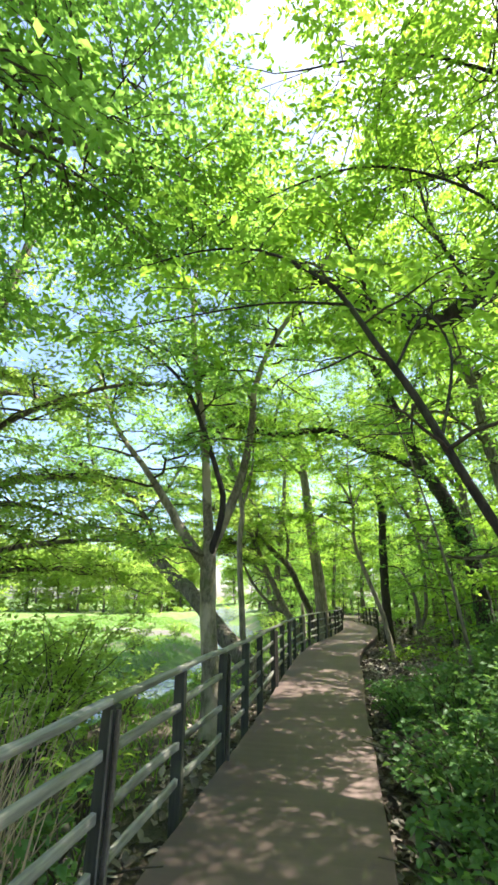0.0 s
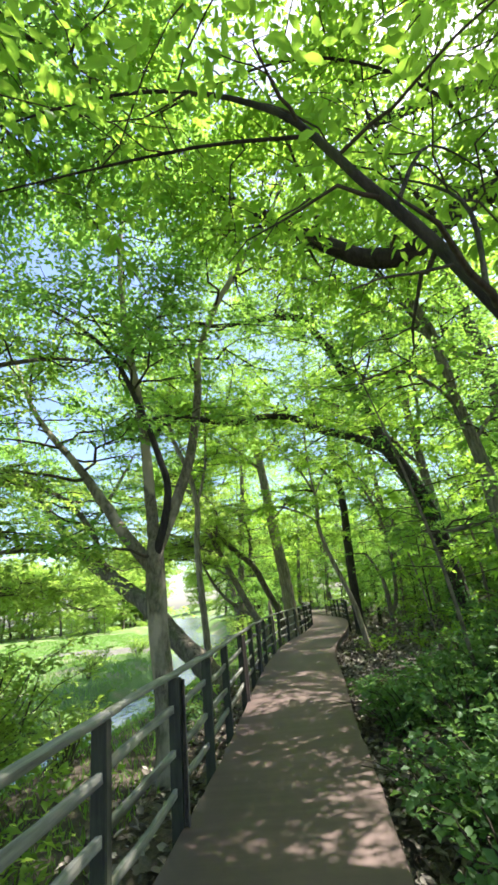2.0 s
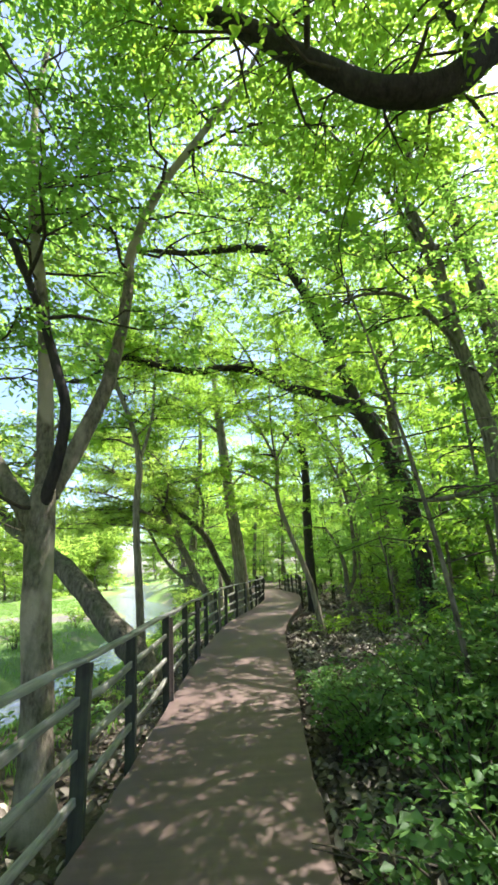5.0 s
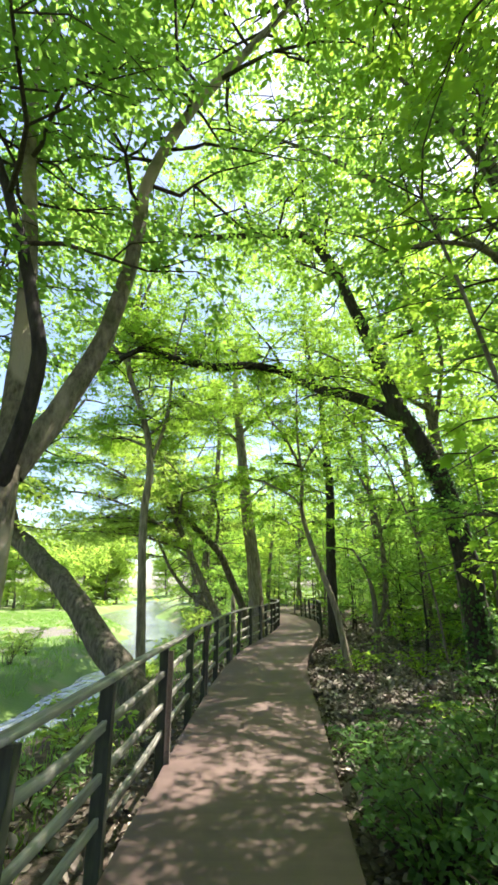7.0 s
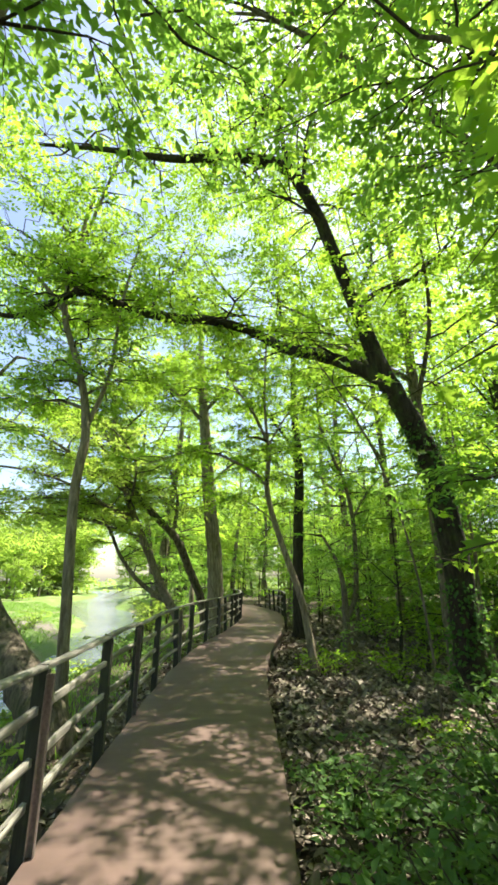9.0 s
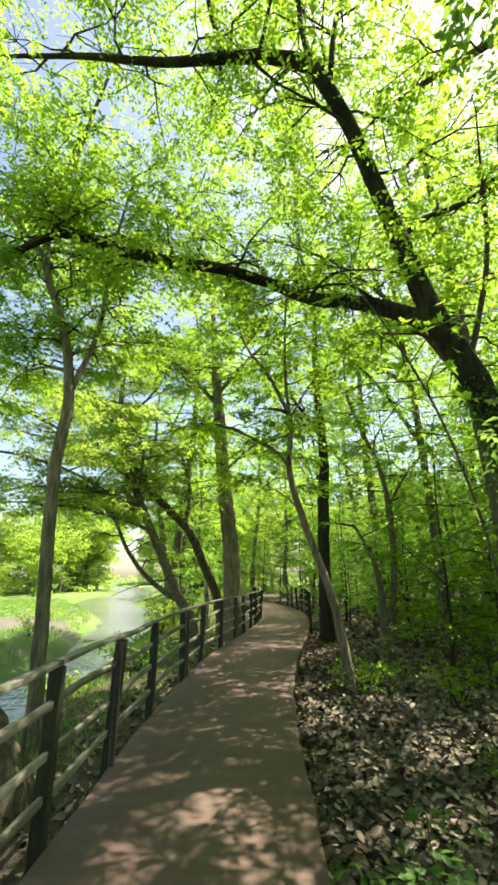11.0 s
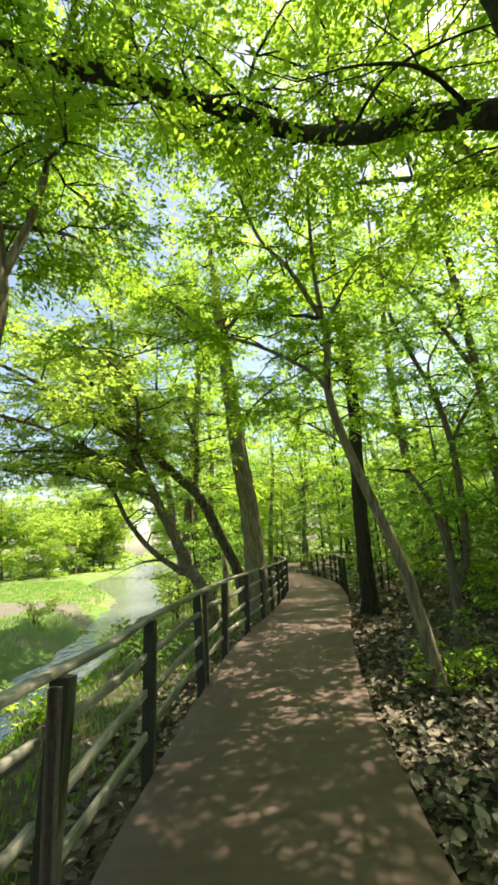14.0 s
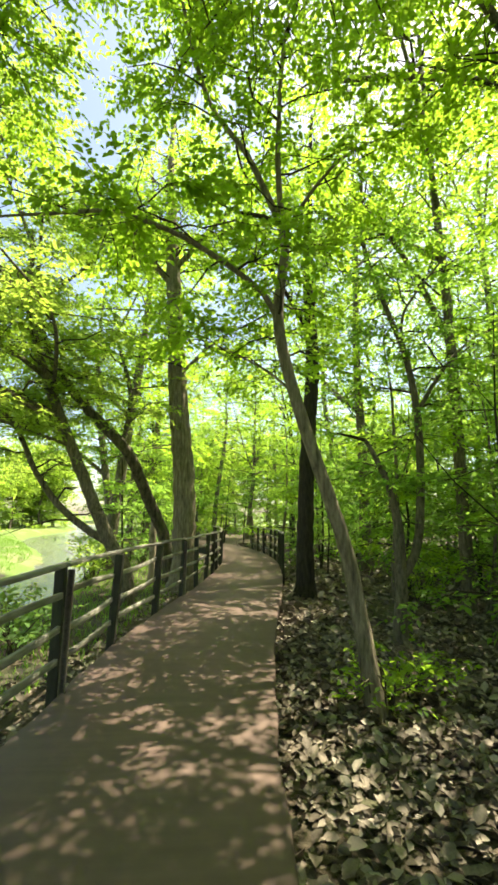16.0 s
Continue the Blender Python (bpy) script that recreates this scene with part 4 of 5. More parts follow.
# great tree whose bough crosses overhead
tree("tree", "large dark-barked tree with a heavy sagging bough overhead", "tree",
     [G(5.2, 4.9, 0.42), (5.2, 4.9, 1.0, 0.36), (5.15, 4.95, 3.0, 0.33), (5.1, 5.0, 5.0, 0.3), (4.7, 4.8, 7.5, 0.24), (4.9, 5.0, 10.5, 0.16), (4.9, 5.2, 13.5, 0.06)],
     [[(5.17, 5.04, 5.07, 0.200), (4.13, 5.21, 5.88, 0.170), (3.21, 5.38, 6.02, 0.150), (2.52, 5.44, 5.79, 0.140), (1.96, 5.44, 5.30, 0.130), (1.37, 5.44, 5.26, 0.115), (0.93, 5.44, 5.56, 0.100), (0.37, 5.44, 6.05, 0.085), (-0.01, 5.50, 6.45, 0.075), (-0.81, 5.67, 7.37, 0.055), (-1.85, 6.01, 8.75, 0.030)],
      [(2.29, 5.44, 5.76, 0.035), (2.05, 5.44, 6.45, 0.030), (1.89, 5.44, 7.12, 0.026), (1.83, 5.44, 8.18, 0.015)],
      [(4.6, 4.7, 6.5, 0.11), (3.4, 4.0, 8.0, 0.06), (1.8, 3.2, 9.2, 0.035), (0.0, 2.6, 10.0, 0.02), (-1.5, 2.4, 10.4, 0.012)],
      [(4.8, 4.9, 6.8, 0.06), (3.2, 4.2, 7.6, 0.03), (1.5, 3.6, 7.9, 0.018), (0.0, 3.4, 7.7, 0.01)],
      [(4.6, 4.8, 7.2, 0.12), (3.6, 6.0, 8.8, 0.09), (2.0, 7.4, 10.2, 0.06), (0.4, 8.6, 11.2, 0.03)],
      [(3.2, 5.4, 6.0, 0.03), (2.2, 4.4, 6.3, 0.02), (0.8, 3.9, 6.5, 0.014), (-0.6, 3.9, 6.2, 0.01), (-1.6, 4.1, 5.8, 0.006)]],
     BARK_DARK, LEAF_BRIGHT, 22, leaf=0.1, gap=0.19, length=(1.0, 2.3), dens=8, start=0.5, limb_start=0.3, sides=24, fine=True, ratio=0.42, subs=4, bare=0.5)

# spreading tree on the river side, seen at the start of the walk
# its leaves carry painted sunlight in their colour
tree("tree", "broad leafy tree on the river bank with drooping boughs", "tree",
     [G(-5.2, 4.3, 0.17), (-5.2, 4.3, 1.0, 0.14), (-5.1, 4.4, 2.6, 0.13), (-5.0, 4.6, 4.4, 0.1), (-4.8, 4.8, 6.4, 0.08), (-4.6, 5.0, 8.5, 0.04)],
     [[(-5.1, 4.4, 1.8, 0.05), (-4.4, 6.0, 2.3, 0.04), (-3.7, 7.6, 2.5, 0.025), (-3.1, 8.8, 2.2, 0.012)], [(-5.15, 4.3, 1.4, 0.05), (-5.2, 6.2, 1.9, 0.04), (-4.8, 8.2, 2.0, 0.025), (-4.2, 9.8, 1.6, 0.012)], [(-5.1, 4.4, 2.6, 0.05), (-5.0, 6.4, 3.0, 0.04), (-4.9, 8.4, 2.9, 0.02)], [(-5.1, 4.4, 2.4, 0.07), (-4.7, 5.8, 3.3, 0.05), (-4.3, 7.2, 3.6, 0.03), (-3.9, 8.6, 3.5, 0.015)], [(-5.1, 4.4, 2.0, 0.07), (-5.6, 5.8, 2.6, 0.05), (-5.8, 7.4, 2.7, 0.03), (-5.8, 8.8, 2.3, 0.015)], [(-5.1, 4.5, 3.2, 0.05), (-4.2, 5.4, 4.4, 0.04), (-3.4, 6.4, 5.2, 0.03), (-2.8, 7.2, 5.5, 0.015)], [(-5.0, 4.6, 4.2, 0.06), (-5.6, 6.4, 5.2, 0.045), (-6.0, 8.2, 5.8, 0.03)]],
     BARK_GREY, LEAF_SUNLIT, 23, leaf=0.09, gap=0.22, length=(0.9, 1.8), dens=7, ratio=0.48, start=0.4, low_left=False, subs=4)


# trees whose crowns close over the start of the walk
tree("tree", "leafy tree behind the fence with boughs over the walkway", "tree",
     [G(-3.4, 1.0, 0.2), (-3.4, 1.0, 1.5, 0.17), (-3.3, 1.1, 3.5, 0.15), (-3.1, 1.3, 5.5, 0.12), (-3.0, 1.6, 8.0, 0.08), (-2.8, 1.9, 10.5, 0.03)],
     [[(-3.2, 1.2, 4.2, 0.05), (-2.4, 2.2, 5.4, 0.03), (-1.6, 3.4, 6.3, 0.02), (-0.8, 4.6, 6.8, 0.01)], [(-3.1, 1.3, 5.2, 0.05), (-2.9, 3.0, 6.3, 0.03), (-2.9, 4.8, 7.2, 0.018), (-2.8, 6.2, 7.8, 0.01)], [(-3.0, 1.5, 6.8, 0.05), (-1.8, 2.0, 8.2, 0.03), (-0.4, 2.6, 9.2, 0.015)], [(-3.1, 1.3, 5.0, 0.03), (-2.4, 3.2, 5.8, 0.02), (-2.0, 5.2, 6.2, 0.013), (-1.8, 6.8, 6.3, 0.008)], [(-3.0, 1.6, 7.0, 0.03), (-2.0, 3.6, 8.0, 0.02), (-1.2, 5.6, 8.6, 0.013), (-0.6, 7.4, 9.0, 0.008)], [(-3.2, 1.2, 3.8, 0.07), (-4.0, 2.8, 4.8, 0.05), (-4.6, 4.4, 5.4, 0.03)]],
     BARK_GREY, LEAF_MID, 25, leaf=0.105, gap=0.17, length=(1.0, 2.1), dens=7, ratio=0.48, start=0.45, limb_start=0.25, fine=False, subs=4)
tree("tree", "tall leafy tree spreading high above the walkway", "tree",
     [G(4.8, 9.7, 0.2), (4.8, 9.7, 2.5, 0.17), (4.6, 9.6, 5.5, 0.14), (4.4, 9.5, 8.5, 0.1), (4.2, 9.3, 12.0, 0.04)],
     [[(4.6, 9.6, 5.6, 0.08), (3.2, 9.6, 7.0, 0.06), (1.6, 9.4, 8.2, 0.045), (0.2, 9.2, 8.8, 0.02)], [(4.5, 9.5, 7.5, 0.08), (3.2, 8.4, 9.0, 0.06), (1.8, 7.0, 10.0, 0.03)], [(4.4, 9.5, 7.0, 0.08), (3.6, 11.0, 8.4, 0.06), (2.6, 12.6, 9.4, 0.03)], [(4.4, 9.4, 8.4, 0.07), (2.6, 9.8, 10.0, 0.05), (0.6, 10.4, 11.0, 0.03), (-1.2, 10.6, 11.4, 0.015)]],
     BARK_GREY, LEAF_BRIGHT, 26, leaf=0.12, gap=0.6, length=(1.3, 2.6), dens=6, ratio=0.5, start=0.5, limb_start=0.2, subs=4)
tree("tree", "tall grey woodland tree with a broad high crown", "tree",
     [G(4.6, 14.7, 0.18), (4.6, 14.7, 2.5, 0.15), (4.5, 14.7, 5.0, 0.13), (4.4, 14.6, 8.0, 0.1), (4.2, 14.6, 11.5, 0.04)],
     [[(4.5, 14.7, 4.8, 0.07), (3.4, 14.4, 6.2, 0.05), (2.0, 14.0, 7.2, 0.03), (0.8, 13.8, 7.6, 0.015)], [(4.4, 14.6, 6.0, 0.07), (3.2, 15.6, 7.4, 0.05), (2.0, 16.6, 8.4, 0.03)], [(4.4, 14.6, 7.0, 0.06), (5.4, 15.6, 8.2, 0.045), (6.4, 16.4, 9.0, 0.02)], [(4.5, 14.7, 5.4, 0.06), (4.4, 13.4, 6.8, 0.045), (3.8, 12.2, 7.6, 0.02)]],
     BARK_GREY, LEAF_BRIGHT, 28, leaf=0.12, gap=0.42, length=(1.2, 2.4), dens=6, ratio=0.5, start=0.5, limb_start=0.2, subs=4)
tree("tree", "tall straight woodland tree with a leafy high crown", "tree",
     [G(5.3, 19.2, 0.13), (5.3, 19.2, 3.0, 0.11), (5.2, 19.1, 6.0, 0.095), (5.0, 19.0, 9.0, 0.07), (4.9, 19.0, 13.0, 0.04)],
     [[(5.2, 19.1, 5.2, 0.07), (4.0, 18.6, 6.8, 0.05), (2.8, 18.2, 7.8, 0.03)], [(5.1, 19.0, 7.0, 0.07), (4.0, 20.2, 8.6, 0.05), (2.8, 21.0, 9.6, 0.03)], [(5.1, 19.0, 8.0, 0.06), (4.0, 17.6, 9.4, 0.045), (3.0, 16.6, 10.4, 0.02)]],
     BARK_GREY, LEAF_BRIGHT, 29, leaf=0.13, gap=0.45, length=(1.4, 2.6), dens=5, ratio=0.5, start=0.5, limb_start=0.2, subs=4)


# ivy up the oak
def ivy():
    rng = np.random.default_rng(61)
    run = spline(OAK, 0.1)
    n = 3600
    k = rng.integers(0, len(run), n)
    a = rng.uniform(0, 6.28, n)
    out = np.stack([np.cos(a), np.sin(a), rng.normal(size=n) * 0.2], -1)
    pos = run[k, :3] + out * (run[k, 3] * rng.uniform(0.92, 1.25, n))[:, None] + rng.normal(size=(n, 3)) * 0.05
    patch = np.sin(run[k, 2] * 2.1 + 0.8) + 0.6 * np.sin(a + run[k, 2] * 3) + rng.normal(size=n) * 0.4
    keep = (patch > -0.1) & (pos[:, 2] > gz(4.15, 13.25) + 0.05)
    pos, out = pos[keep], out[keep]
    al = out * 0.5 + rng.normal(size=pos.shape) * 0.45 - np.array([0, 0, 0.6])
    me = leaves_mesh("ivy", pos, al, out + rng.normal(size=pos.shape) * 0.3, 0.075 * rng.uniform(0.6, 1.3, len(pos)), LEAF_DEEP, 0.75, True)
    tagged(put("ivy", me), "dark green ivy climbing the oak trunk", "ivy", kind="stuff")


ivy()


# ---- young maples whose big leaves hang beside the walkway ----
def maple_leaves(name, pos, al, up, size, mat):
    """Five-lobed maple leaves, each a folded fan of lobes and notches."""
    al = al / (np.linalg.norm(al, axis=1)[:, None] + 1e-9)
    side = np.cross(al, up)
    side /= np.linalg.norm(side, axis=1)[:, None] + 1e-9
    nor = np.cross(side, al)
    half = [(0.0, 0.0), (0.42, 0.02), (0.24, 0.22), (0.52, 0.5), (0.2, 0.52), (0.0, 1.0)]
    rim = half + [(-x, y) for x, y in half[-2:0:-1]]
    mid = pos + al * (size * 0.35)[:, None]
    co = [mid] + [pos + al * (size * y)[:, None] + side * (size * x)[:, None] + nor * (size * (0.16 * abs(x) - 0.1 * y * y))[:, None] for x, y in rim]
    n = len(rim)
    b = np.arange(len(pos))[:, None] * (n + 1)
    tris = np.concatenate([b + np.array([[0, 1 + k, 1 + (k + 1) % n]]) for k in range(n)])
    return mesh_from(name, np.stack(co, 1).reshape(-1, 3), None, tris, mat)


def maple(stem, seed, count, leaf):
    rng = np.random.default_rng(seed)
    t = tagged(new("maple_sapling"), "young maple with broad lobed leaves leaning to the walkway", "sapling")
    t.location = stem[0][:3]
    off = np.array([*stem[0][:3], 0.0])
    run = spline(np.array(stem) - off, 0.2)
    run[0, 2] -= 0.15
    a = Acc()
    a.tube(run, 8, 0.03, rng)
    put("trunk", a.mesh("trunk", BARK_GREY), t)
    acc, P = Acc(), []
    for k in range(count):
        i = int(len(run) * (0.35 + 0.63 * (k + rng.uniform()) / count))
        br = branch(run[min(i, len(run) - 2), :3], k * 2.4 + rng.normal() * 0.4, rng.uniform(0.5, 1.15), rng, 0.009, 0.25)
        acc.tube(br[[0, 2, 4, 7]], 4)
        P.append(spray(br, rng, leaf, 4.0, 0.3, 0.35, 0.4))
    pos, al, up, size = (np.concatenate(c) for c in zip(*P))
    keep = (rng.uniform(size=len(pos)) < 0.6) & open_air(pos + off[:3], False)
    put("branchwork", acc.mesh("branchwork", TWIG), t, kind="stuff")
    put("crown", maple_leaves("crown", pos[keep], al[keep], up[keep], size[keep], LEAF_BRIGHT), t, kind="stuff")


maple([G(1.95, 7.1, 0.03), (1.85, 7.0, 1.2, 0.026), (1.65, 6.85, 2.4, 0.02), (1.4, 6.7, 3.5, 0.014), (1.15, 6.6, 4.5, 0.008)], 71, 26, 0.13)
maple([G(3.0, 12.1, 0.022), (2.85, 12.0, 1.5, 0.019), (2.4, 11.7, 3.0, 0.016), (1.75, 11.35, 4.1, 0.012), (1.1, 11.1, 4.9, 0.007)], 72, 26, 0.12)


# ---- shrubs ----
def shrub_at(name, label, x, y, height, spread, seed, leafmat, leaf=0.08, stems=9, dens=9, ratio=0.5, group="", parent_cat="shrub", fine=False):
    """A low bush: several arching stems with leaves on side twigs."""
    rng = np.random.default_rng(seed)
    s = tagged(new(name), label, parent_cat, group)
    z = gz(x, y)
    s.location = (x, y, z)
    acc, P = Acc(), []
    for k in range(stems):
        a = k * 2.4 + rng.normal() * 0.4
        L = height * rng.uniform(0.8, 1.25)
        out = spread * rng.uniform(0.3, 1.0)
        t = np.linspace(0, 1, 8)
        run = np.stack([np.cos(a) * out * t ** 1.4 + rng.normal() * 0.06, np.sin(a) * out * t ** 1.4 + rng.normal() * 0.06, L * (t - 0.3 * t ** 3) * 1.25 - 0.05, np.linspace(0.009 + 0.005 * height, 0.003, 8)], -1)
        run[1:, :3] += rng.normal(size=(7, 3)) * 0.025 * height
        acc.tube(run, 5)
        P.append(spray(run, rng, leaf, dens, 0.32 + 0.1 * height, 0.2, 0.5))
    pos, al, up, size = (np.concatenate(c) for c in zip(*P))
    wpos = pos + np.array([x, y, z])
    u = wpos[:, 0] - centre_x(wpos[:, 1])
    keep = (np.abs(u) > HALF + 0.08) & (wpos[:, 2] > ground_z(wpos[:, 0], wpos[:, 1]) + 0.02)
    keep &= ~((np.abs(u) < 1.25) & (wpos[:, 2] > 0.5))
    put("stem_mass", acc.mesh("stem_mass", TWIG), s, kind="stuff")
    put("foliage", leaves_mesh("foliage", pos[keep], al[keep], up[keep], size[keep], leafmat, ratio, fine), s, kind="stuff")
    return s


rng = np.random.default_rng(77)
SHRUBS = "shrubs beside the walkway"
for k in range(42):
    y = 1.8 + 8.8 * ((k + rng.uniform(0, 1)) / 42) ** 1.25
    x = centre_x(y) + rng.uniform(1.2, 3.2)
    h = 0.35 + 0.62 * (x - centre_x(y) - 1.0)
    h *= 0.55 if y > 8.3 else 1.0
    shrub_at("shrub", "leafy green woodland shrub beside the walkway", x, y, max(0.35, h * rng.uniform(0.8, 1.15)), 0.75, 200 + k, LEAF_SHRUB, 0.078, 11, 9, 0.66, SHRUBS, fine=y < 4)
for k, (x, y, h) in enumerate([(1.95, 15.1, 0.55), (2.35, 15.5, 0.5), (3.2, 14.2, 0.6), (4.4, 15.6, 0.8), (3.6, 10.6, 0.6), (2.6, 10.4, 0.4), (4.4, 11.6, 0.9), (5.2, 17.6, 0.9), (4.6, 19.6, 0.8), (2.7, 11.9, 0.35)]):
    shrub_at("shrub", "small bright green sapling bush in leaf litter", x, y, h, 0.6, 300 + k, LEAF_BRIGHT, 0.08, 8, 9, 0.5)
for k, (x, y, h) in enumerate([(-1.75, 3.0, 0.7), (-2.3, 4.4, 0.8), (-2.6, 1.8, 0.9), (-3.2, 3.4, 1.1), (-3.6, 5.4, 1.0), (-4.6, 4.2, 1.5), (-5.6, 6.2, 1.6), (-6.3, 9.0, 1.5), (-9.4, 12.0, 1.7), (-10.2, 16.0, 1.6), (-9.4, 21.0, 1.2), (-10.4, 24.0, 1.1), (-2.2, 8.8, 0.4), (-2.6, 10.4, 0.4), (-3.0, 15.0, 0.5), (-2.2, 17.0, 0.6), (-3.0, 18.6, 0.7), (-2.8, 22.4, 1.2), (-3.4, 25.0, 1.4), (-2.2, 27.0, 1.4), (-9.6, 27.5, 0.9), (-9.8, 9.0, 1.8), (-8.6, 5.8, 1.8), (-3.9, 13.6, 0.5), (-10.6, 31.0, 0.9), (-3.4, 7.6, 0.7), (-4.3, 9.2, 0.8), (-5.2, 11.4, 0.7), (-4.0, 6.4, 1.7), (-5.0, 8.0, 2.0), (-4.4, 7.4, 1.9), (-5.6, 7.4, 2.2), (-4.7, 5.5, 2.0), (-5.4, 9.4, 1.9), (-6.2, 5.6, 2.3)]):
    # bushes left of x -2.2 take the leaf colours with sunlight painted in
    shrub_at("shrub", "lush green bush growing on the river bank", x, y, h, 0.55 + 0.5 * h, 400 + k, LEAF_SUNLIT if x < -2.2 else LEAF_SHRUB, 0.1 if y < 9 else 0.12, 10, 8, 0.5)


# dead reeds by the fence
def reeds(x, y, seed):
    rng = np.random.default_rng(seed)
    r = tagged(new("reed_clump"), "tan clump of dead dry reeds behind the fence", "reeds")
    z = gz(x, y)
    r.location = (x, y, z)
    acc = Acc()
    for k in range(80):
        b = rng.normal(size=2) * 0.16
        tip = b + rng.normal(size=2) * 0.32
        h = rng.uniform(0.6, 1.5)
        t = np.linspace(0, 1, 5)[:, None]
        p = np.hstack([b + (tip - b) * t ** 1.7, h * t - 0.03])
        acc.tube(np.hstack([p, 0.008 * (1.1 - t)]), 4)
    put("stem_mass", acc.mesh("stem_mass", REED), r, kind="stuff")


def snag(x, y, h):
    rng = np.random.default_rng(8)
    t = tagged(new("tree_snag"), "pale broken dead stump behind the fence", "tree stump")
    z = gz(x, y)
    t.location = (x, y, z)
    acc = Acc()
    acc.tube(spline([(0, 0, -0.2, 0.12), (0.01, 0, 0.4, 0.10), (-0.02, 0.02, h - 0.3, 0.09), (-0.03, 0.02, h, 0.03)], 0.12), 12, 0.08, rng)
    put("trunk", acc.mesh("trunk", BARK_PALE), t)


snag(-1.39, 23.4, 1.7)


reeds(-1.85, 2.4, 1)
reeds(-2.15, 2.75, 2)


# ---- the woods around: a few tree forms, repeated ----
def straight(h, r, lean, rng):
    n = 7
    t = np.linspace(0, 1, n)
    w = np.cumsum(rng.normal(size=(n, 2)) * 0.012 * h, axis=0)
    return [(lean * h * a + w[i, 0] - w[0, 0], w[i, 1] - w[0, 1], h * a, r * (1 - 0.85 * a)) for i, a in enumerate(t)]


FAR_AWAY = 400.0


def form(label, category, h, r, seed, leafmat, bark, group, **kw):
    """A tree form, grown out of the way of the walkway rules, then stood at its places by copying."""
    rng = np.random.default_rng(seed)
    pts = [(x + FAR_AWAY, y, z, rr) for x, y, z, rr in straight(h, r, rng.normal() * 0.04, rng)]
    limbs = []
    for k in range(kw.pop("boughs", 3)):
        i = rng.integers(2, 5)
        a = rng.uniform(0, 6.28)
        x, y, z, rr = pts[i]
        L = h * rng.uniform(0.16, 0.28)
        limbs.append([(x, y, z, rr * 0.5), (x + math.cos(a) * L * 0.5, y + math.sin(a) * L * 0.5, z + L * 0.5, rr * 0.35), (x + math.cos(a) * L, y + math.sin(a) * L, z + L * 1.2, rr * 0.12)])
    return tree("tree", label, category, pts, limbs, bark, leafmat, seed, group=group, low_left=False, **kw)


TALL = [form("tall woodland tree with a leafy green crown", "tree", 13 + k, 0.16 + 0.02 * k, 500 + k, (LEAF_BRIGHT, LEAF_MID, LEAF_BRIGHT)[k], (BARK_GREY, BARK_OAK, BARK_GREY)[k], "woodland trees", leaf=0.2, gap=0.42, length=(1.8, 3.4), dens=3.2, reach=0.8, start=0.25, subs=3, ratio=0.6, coarse=True, sides=9, tri=True) for k in range(3)]
SAPS = [form("slender woodland sapling with flat layers of leaves", "sapling", 4.6 + 1.2 * k, 0.036 + 0.01 * k, 520 + k, (LEAF_MID, LEAF_MID, LEAF_BRIGHT)[k], (BARK_DARK, BARK_OAK, BARK_GREY)[k], "woodland saplings", leaf=0.12, gap=0.21, length=(0.9, 1.9), dens=4.6, reach=0.5, start=0.2, rise=0.1, boughs=2, ratio=0.55, sides=6, subs=2, flat=0.3, coarse=True) for k in range(3)]
# distant crowns use the leaf colours with sunlight painted in
FARS = [form("distant sunlit broadleaf tree beyond the river", "tree", 11 + 3 * k, 0.2, 540 + k, LEAF_SUNLIT, BARK_GREY, "trees beyond the river", leaf=0.46, gap=0.42, length=(2.4, 4.6), dens=3.2, reach=1.4, start=0.03, boughs=4, subs=3, sides=6, coarse=True, tri=True, ratio=0.7) for k in range(2)]
used = set()


def plant(forms, k, x, y, s, rng):
    ob = forms[k % len(forms)]
    m = pose(x, y, gz(x, y), 0, 0, rng.uniform(0, 360)) @ Matrix.Diagonal((1, 1, 1, 1))
    if ob.name not in used:
        used.add(ob.name)
        ob.matrix_basis = m
        t = ob
    else:
        t = copy_thing(ob, m)
    t.scale = (s, s, s * rng.uniform(0.92, 1.1))


rng = np.random.default_rng(9)


def scatter(forms, boxes, gap, s0, s1):
    done = []
    for x0, x1, y0, y1, n in boxes:
        made = 0
        for _ in range(n * 30):
            if made >= n:
                break
            x, y = rng.uniform(x0, x1), rng.uniform(y0, y1)
            if abs(x - float(centre_x(np.array([y]))[0])) < 1.9 and y < 34 or any(math.hypot(x - a, y - b) < gap for a, b in done):
                continue
            if min(np.hypot(RRUN[:, 0] - x, RRUN[:, 1] - y)) < 1.6 + float(river_half(y)):
                continue
            done.append((x, y))
            plant(forms, len(done), x, y, rng.uniform(s0, s1), rng)
            made += 1


# trees behind the start (y below 0) are unseen, added to cast shade
scatter(TALL, [(7.5, 12, 9, 22, 2), (5, 16, 24, 40, 9), (-6, 10, 36, 50, 9), (7, 14, -6, 8, 3), (-6, -2.6, 25, 36, 5), (-7, -3, -9, -2, 3), (2.5, 6, -9, 0, 3), (16, 30, 8, 40, 6)], 2.2, 0.85, 1.15)
scatter(TALL, [(11, 15, 11, 27, 6)], 2.4, 1.15, 1.35)
scatter(SAPS, [(3.5, 5, 6, 10, 3), (4.2, 9, 9.5, 16, 7), (3.6, 10, 16, 24, 20), (3.2, 11, 24, 34, 22), (-3.5, 8, 35, 46, 14), (-5, -2.4, 25, 35, 6), (8, 18, 10, 36, 14), (4, 7, 3, 9, 5), (1, 14, 38, 50, 14)], 0.9, 0.75, 1.2)
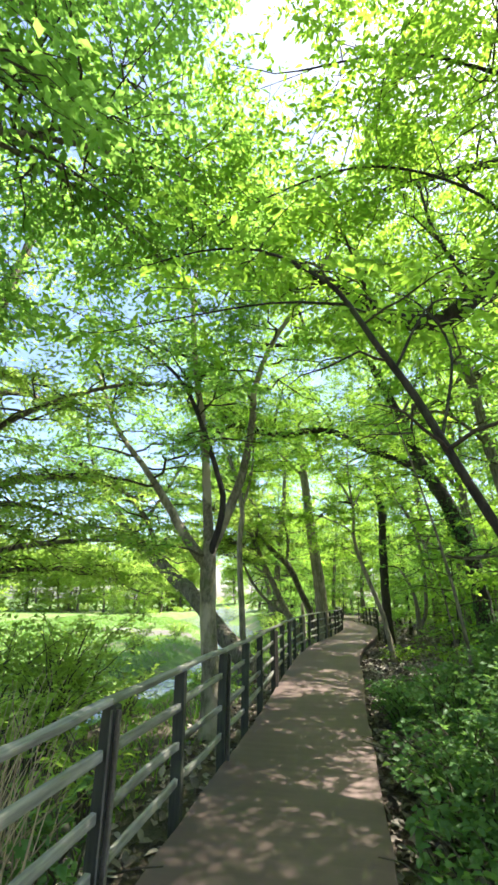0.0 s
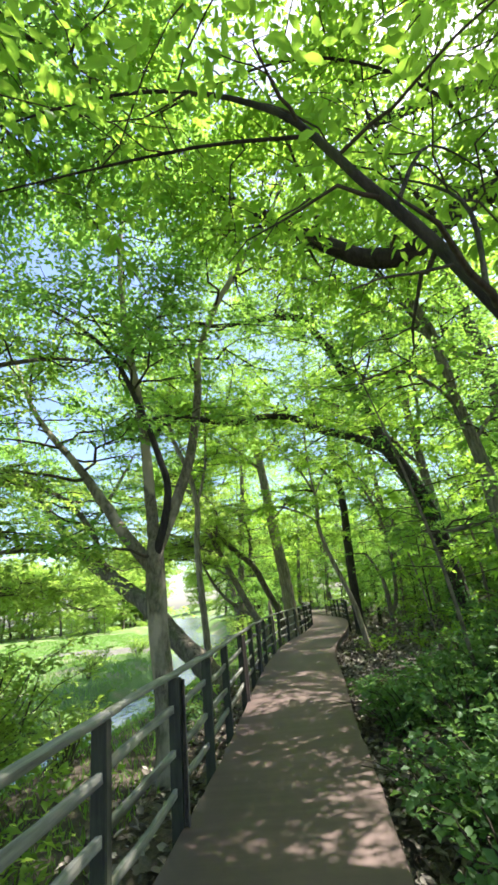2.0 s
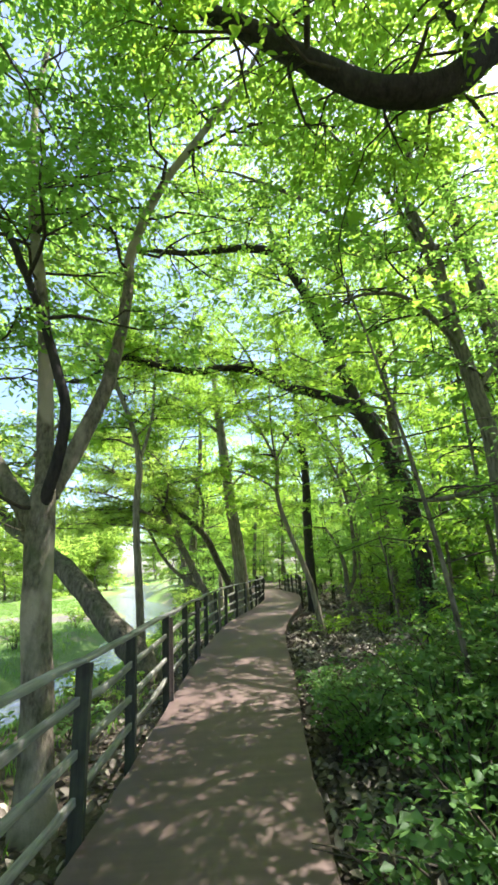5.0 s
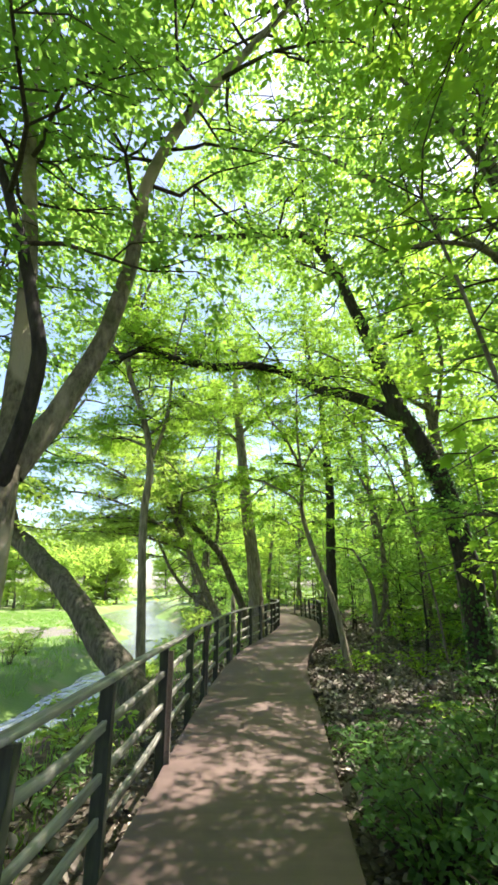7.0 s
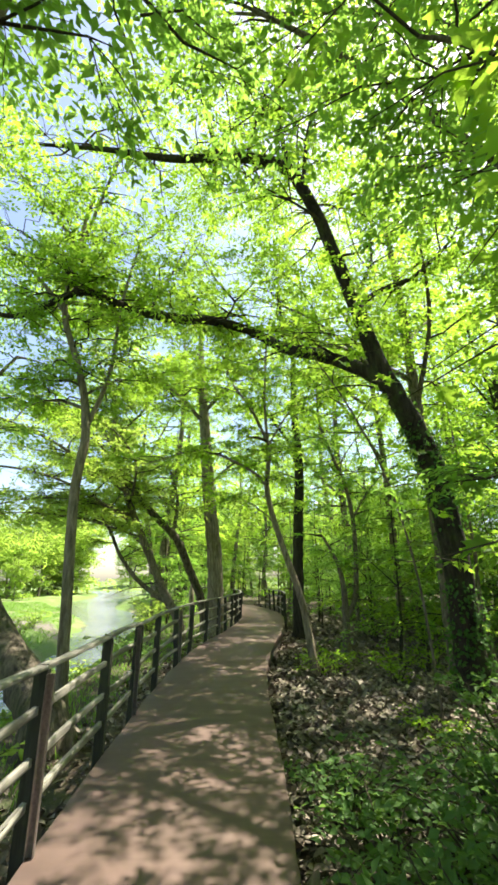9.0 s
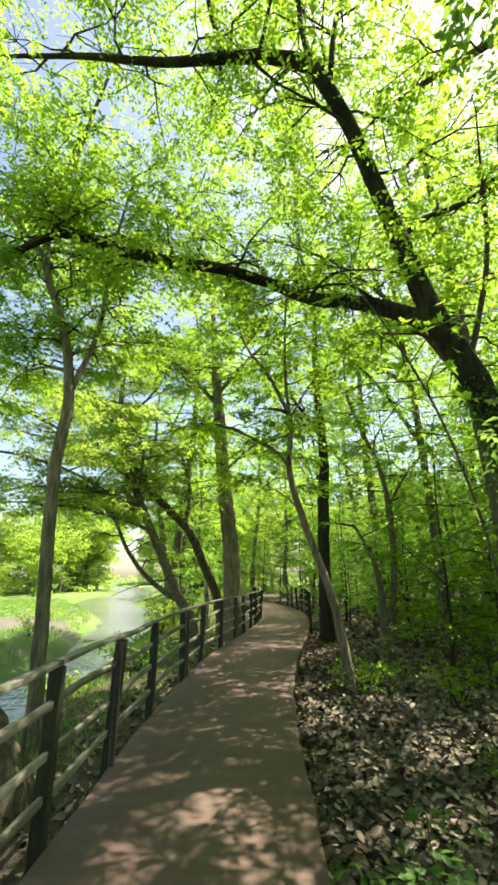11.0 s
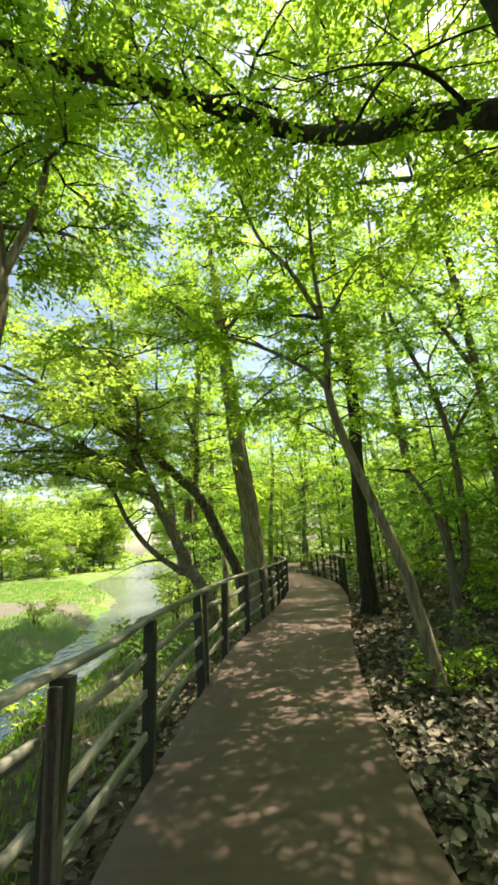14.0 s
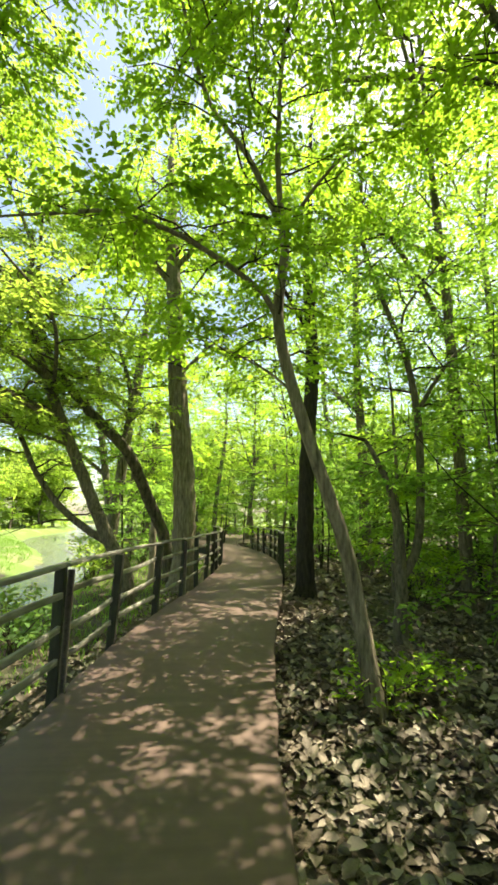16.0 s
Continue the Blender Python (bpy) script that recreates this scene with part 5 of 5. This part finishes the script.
scatter(FARS, [(-62, -27, 70, 92, 18), (-14, 4, 62, 90, 7), (-64, -46, 26, 70, 9), (-4, 24, 52, 66, 11)], 3.2, 0.8, 1.1)
scatter(FARS, [(-36, -28, 58, 68, 2)], 2.4, 0.3, 0.45)
scatter(FARS, [(-34, 8, 150, 172, 8), (-35, -27, 86, 100, 5)], 3.0, 1.1, 1.5)



# ---- leaf litter ----
def litter(name, label, n, box, size, seed, test):
    rng = np.random.default_rng(seed)
    x, y = rng.uniform(box[0], box[1], n), rng.uniform(box[2], box[3], n)
    ok = test(x, y)
    x, y = x[ok], y[ok]
    z = ground_z(x, y) + rng.uniform(0.006, 0.045, len(x))
    a = rng.uniform(0, 6.28, len(x))
    al = np.stack([np.cos(a), np.sin(a), rng.normal(size=len(x)) * 0.5], -1)
    up = np.array([0, 0, 1.0]) + rng.normal(size=(len(x), 3)) * 0.5
    me = leaves_mesh(name, np.stack([x, y, z], -1), al, up, size * rng.uniform(0.35, 1.6, len(x)), LITTER, 0.62, True)
    tagged(put(name, me), label, "leaf litter", kind="stuff")


litter("leaf_litter", "thick layer of dry grey-brown fallen leaves", 42000, (0.2, 5.2, 1.5, 19), 0.088, 41, lambda x, y: x > centre_x(y) + HALF + 0.01)
litter("leaf_litter", "dry fallen leaves between the fence and the bank", 9000, (-2.6, 0.4, 1.0, 22), 0.09, 42, lambda x, y: (x < centre_x(y) - HALF - 0.01) & (x > centre_x(y) - 1.9))
litter("leaf_litter", "scattered dry fallen leaves deeper in the woods", 14000, (0.5, 14, 18, 40), 0.15, 43, lambda x, y: np.abs(x - centre_x(np.clip(y, 0, 33))) > HALF + 0.05)


# ---- grass by the river ----
def grass(name, label, n, box, h, seed, test, mat):
    rng = np.random.default_rng(seed)
    x, y = rng.uniform(box[0], box[1], n), rng.uniform(box[2], box[3], n)
    ok = test(x, y)
    x, y = x[ok], y[ok]
    z = ground_z(x, y)
    al = np.array([0, 0, 1.0]) + rng.normal(size=(len(x), 3)) * [0.45, 0.45, 0.1]
    up = rng.normal(size=(len(x), 3)) + np.array([0, 0, 0.2])
    me = leaves_mesh(name, np.stack([x, y, z - 0.02], -1), al, up, h * rng.uniform(0.5, 1.4, len(x)), mat, 0.14)
    tagged(put(name, me), label, "grass", kind="stuff")


grass("grass", "bright sunlit meadow grass beyond the river", 48000, (-34, -6, 8, 60), 0.2, 51, lambda x, y: (x < np.interp(y, RRUN[:, 1], RRUN[:, 0])) & (river_gap(x, y) > 0.2 + river_half(y)) & (np.hypot((x + 14.5) / 5.2, (y - 34.0 + 0.55 * (x + 14.5)) / 2.6) > 0.9), LEAF_MID)
grass("grass", "low green weeds and grass on the shady bank", 34000, (-6.5, 0, 1, 34), 0.12, 52, lambda x, y: (x < centre_x(y) - 1.5) & (river_gap(x, y) > 0.1 + river_half(y)) & (x > np.interp(y, RRUN[:, 1], RRUN[:, 0])), LEAF_MID)
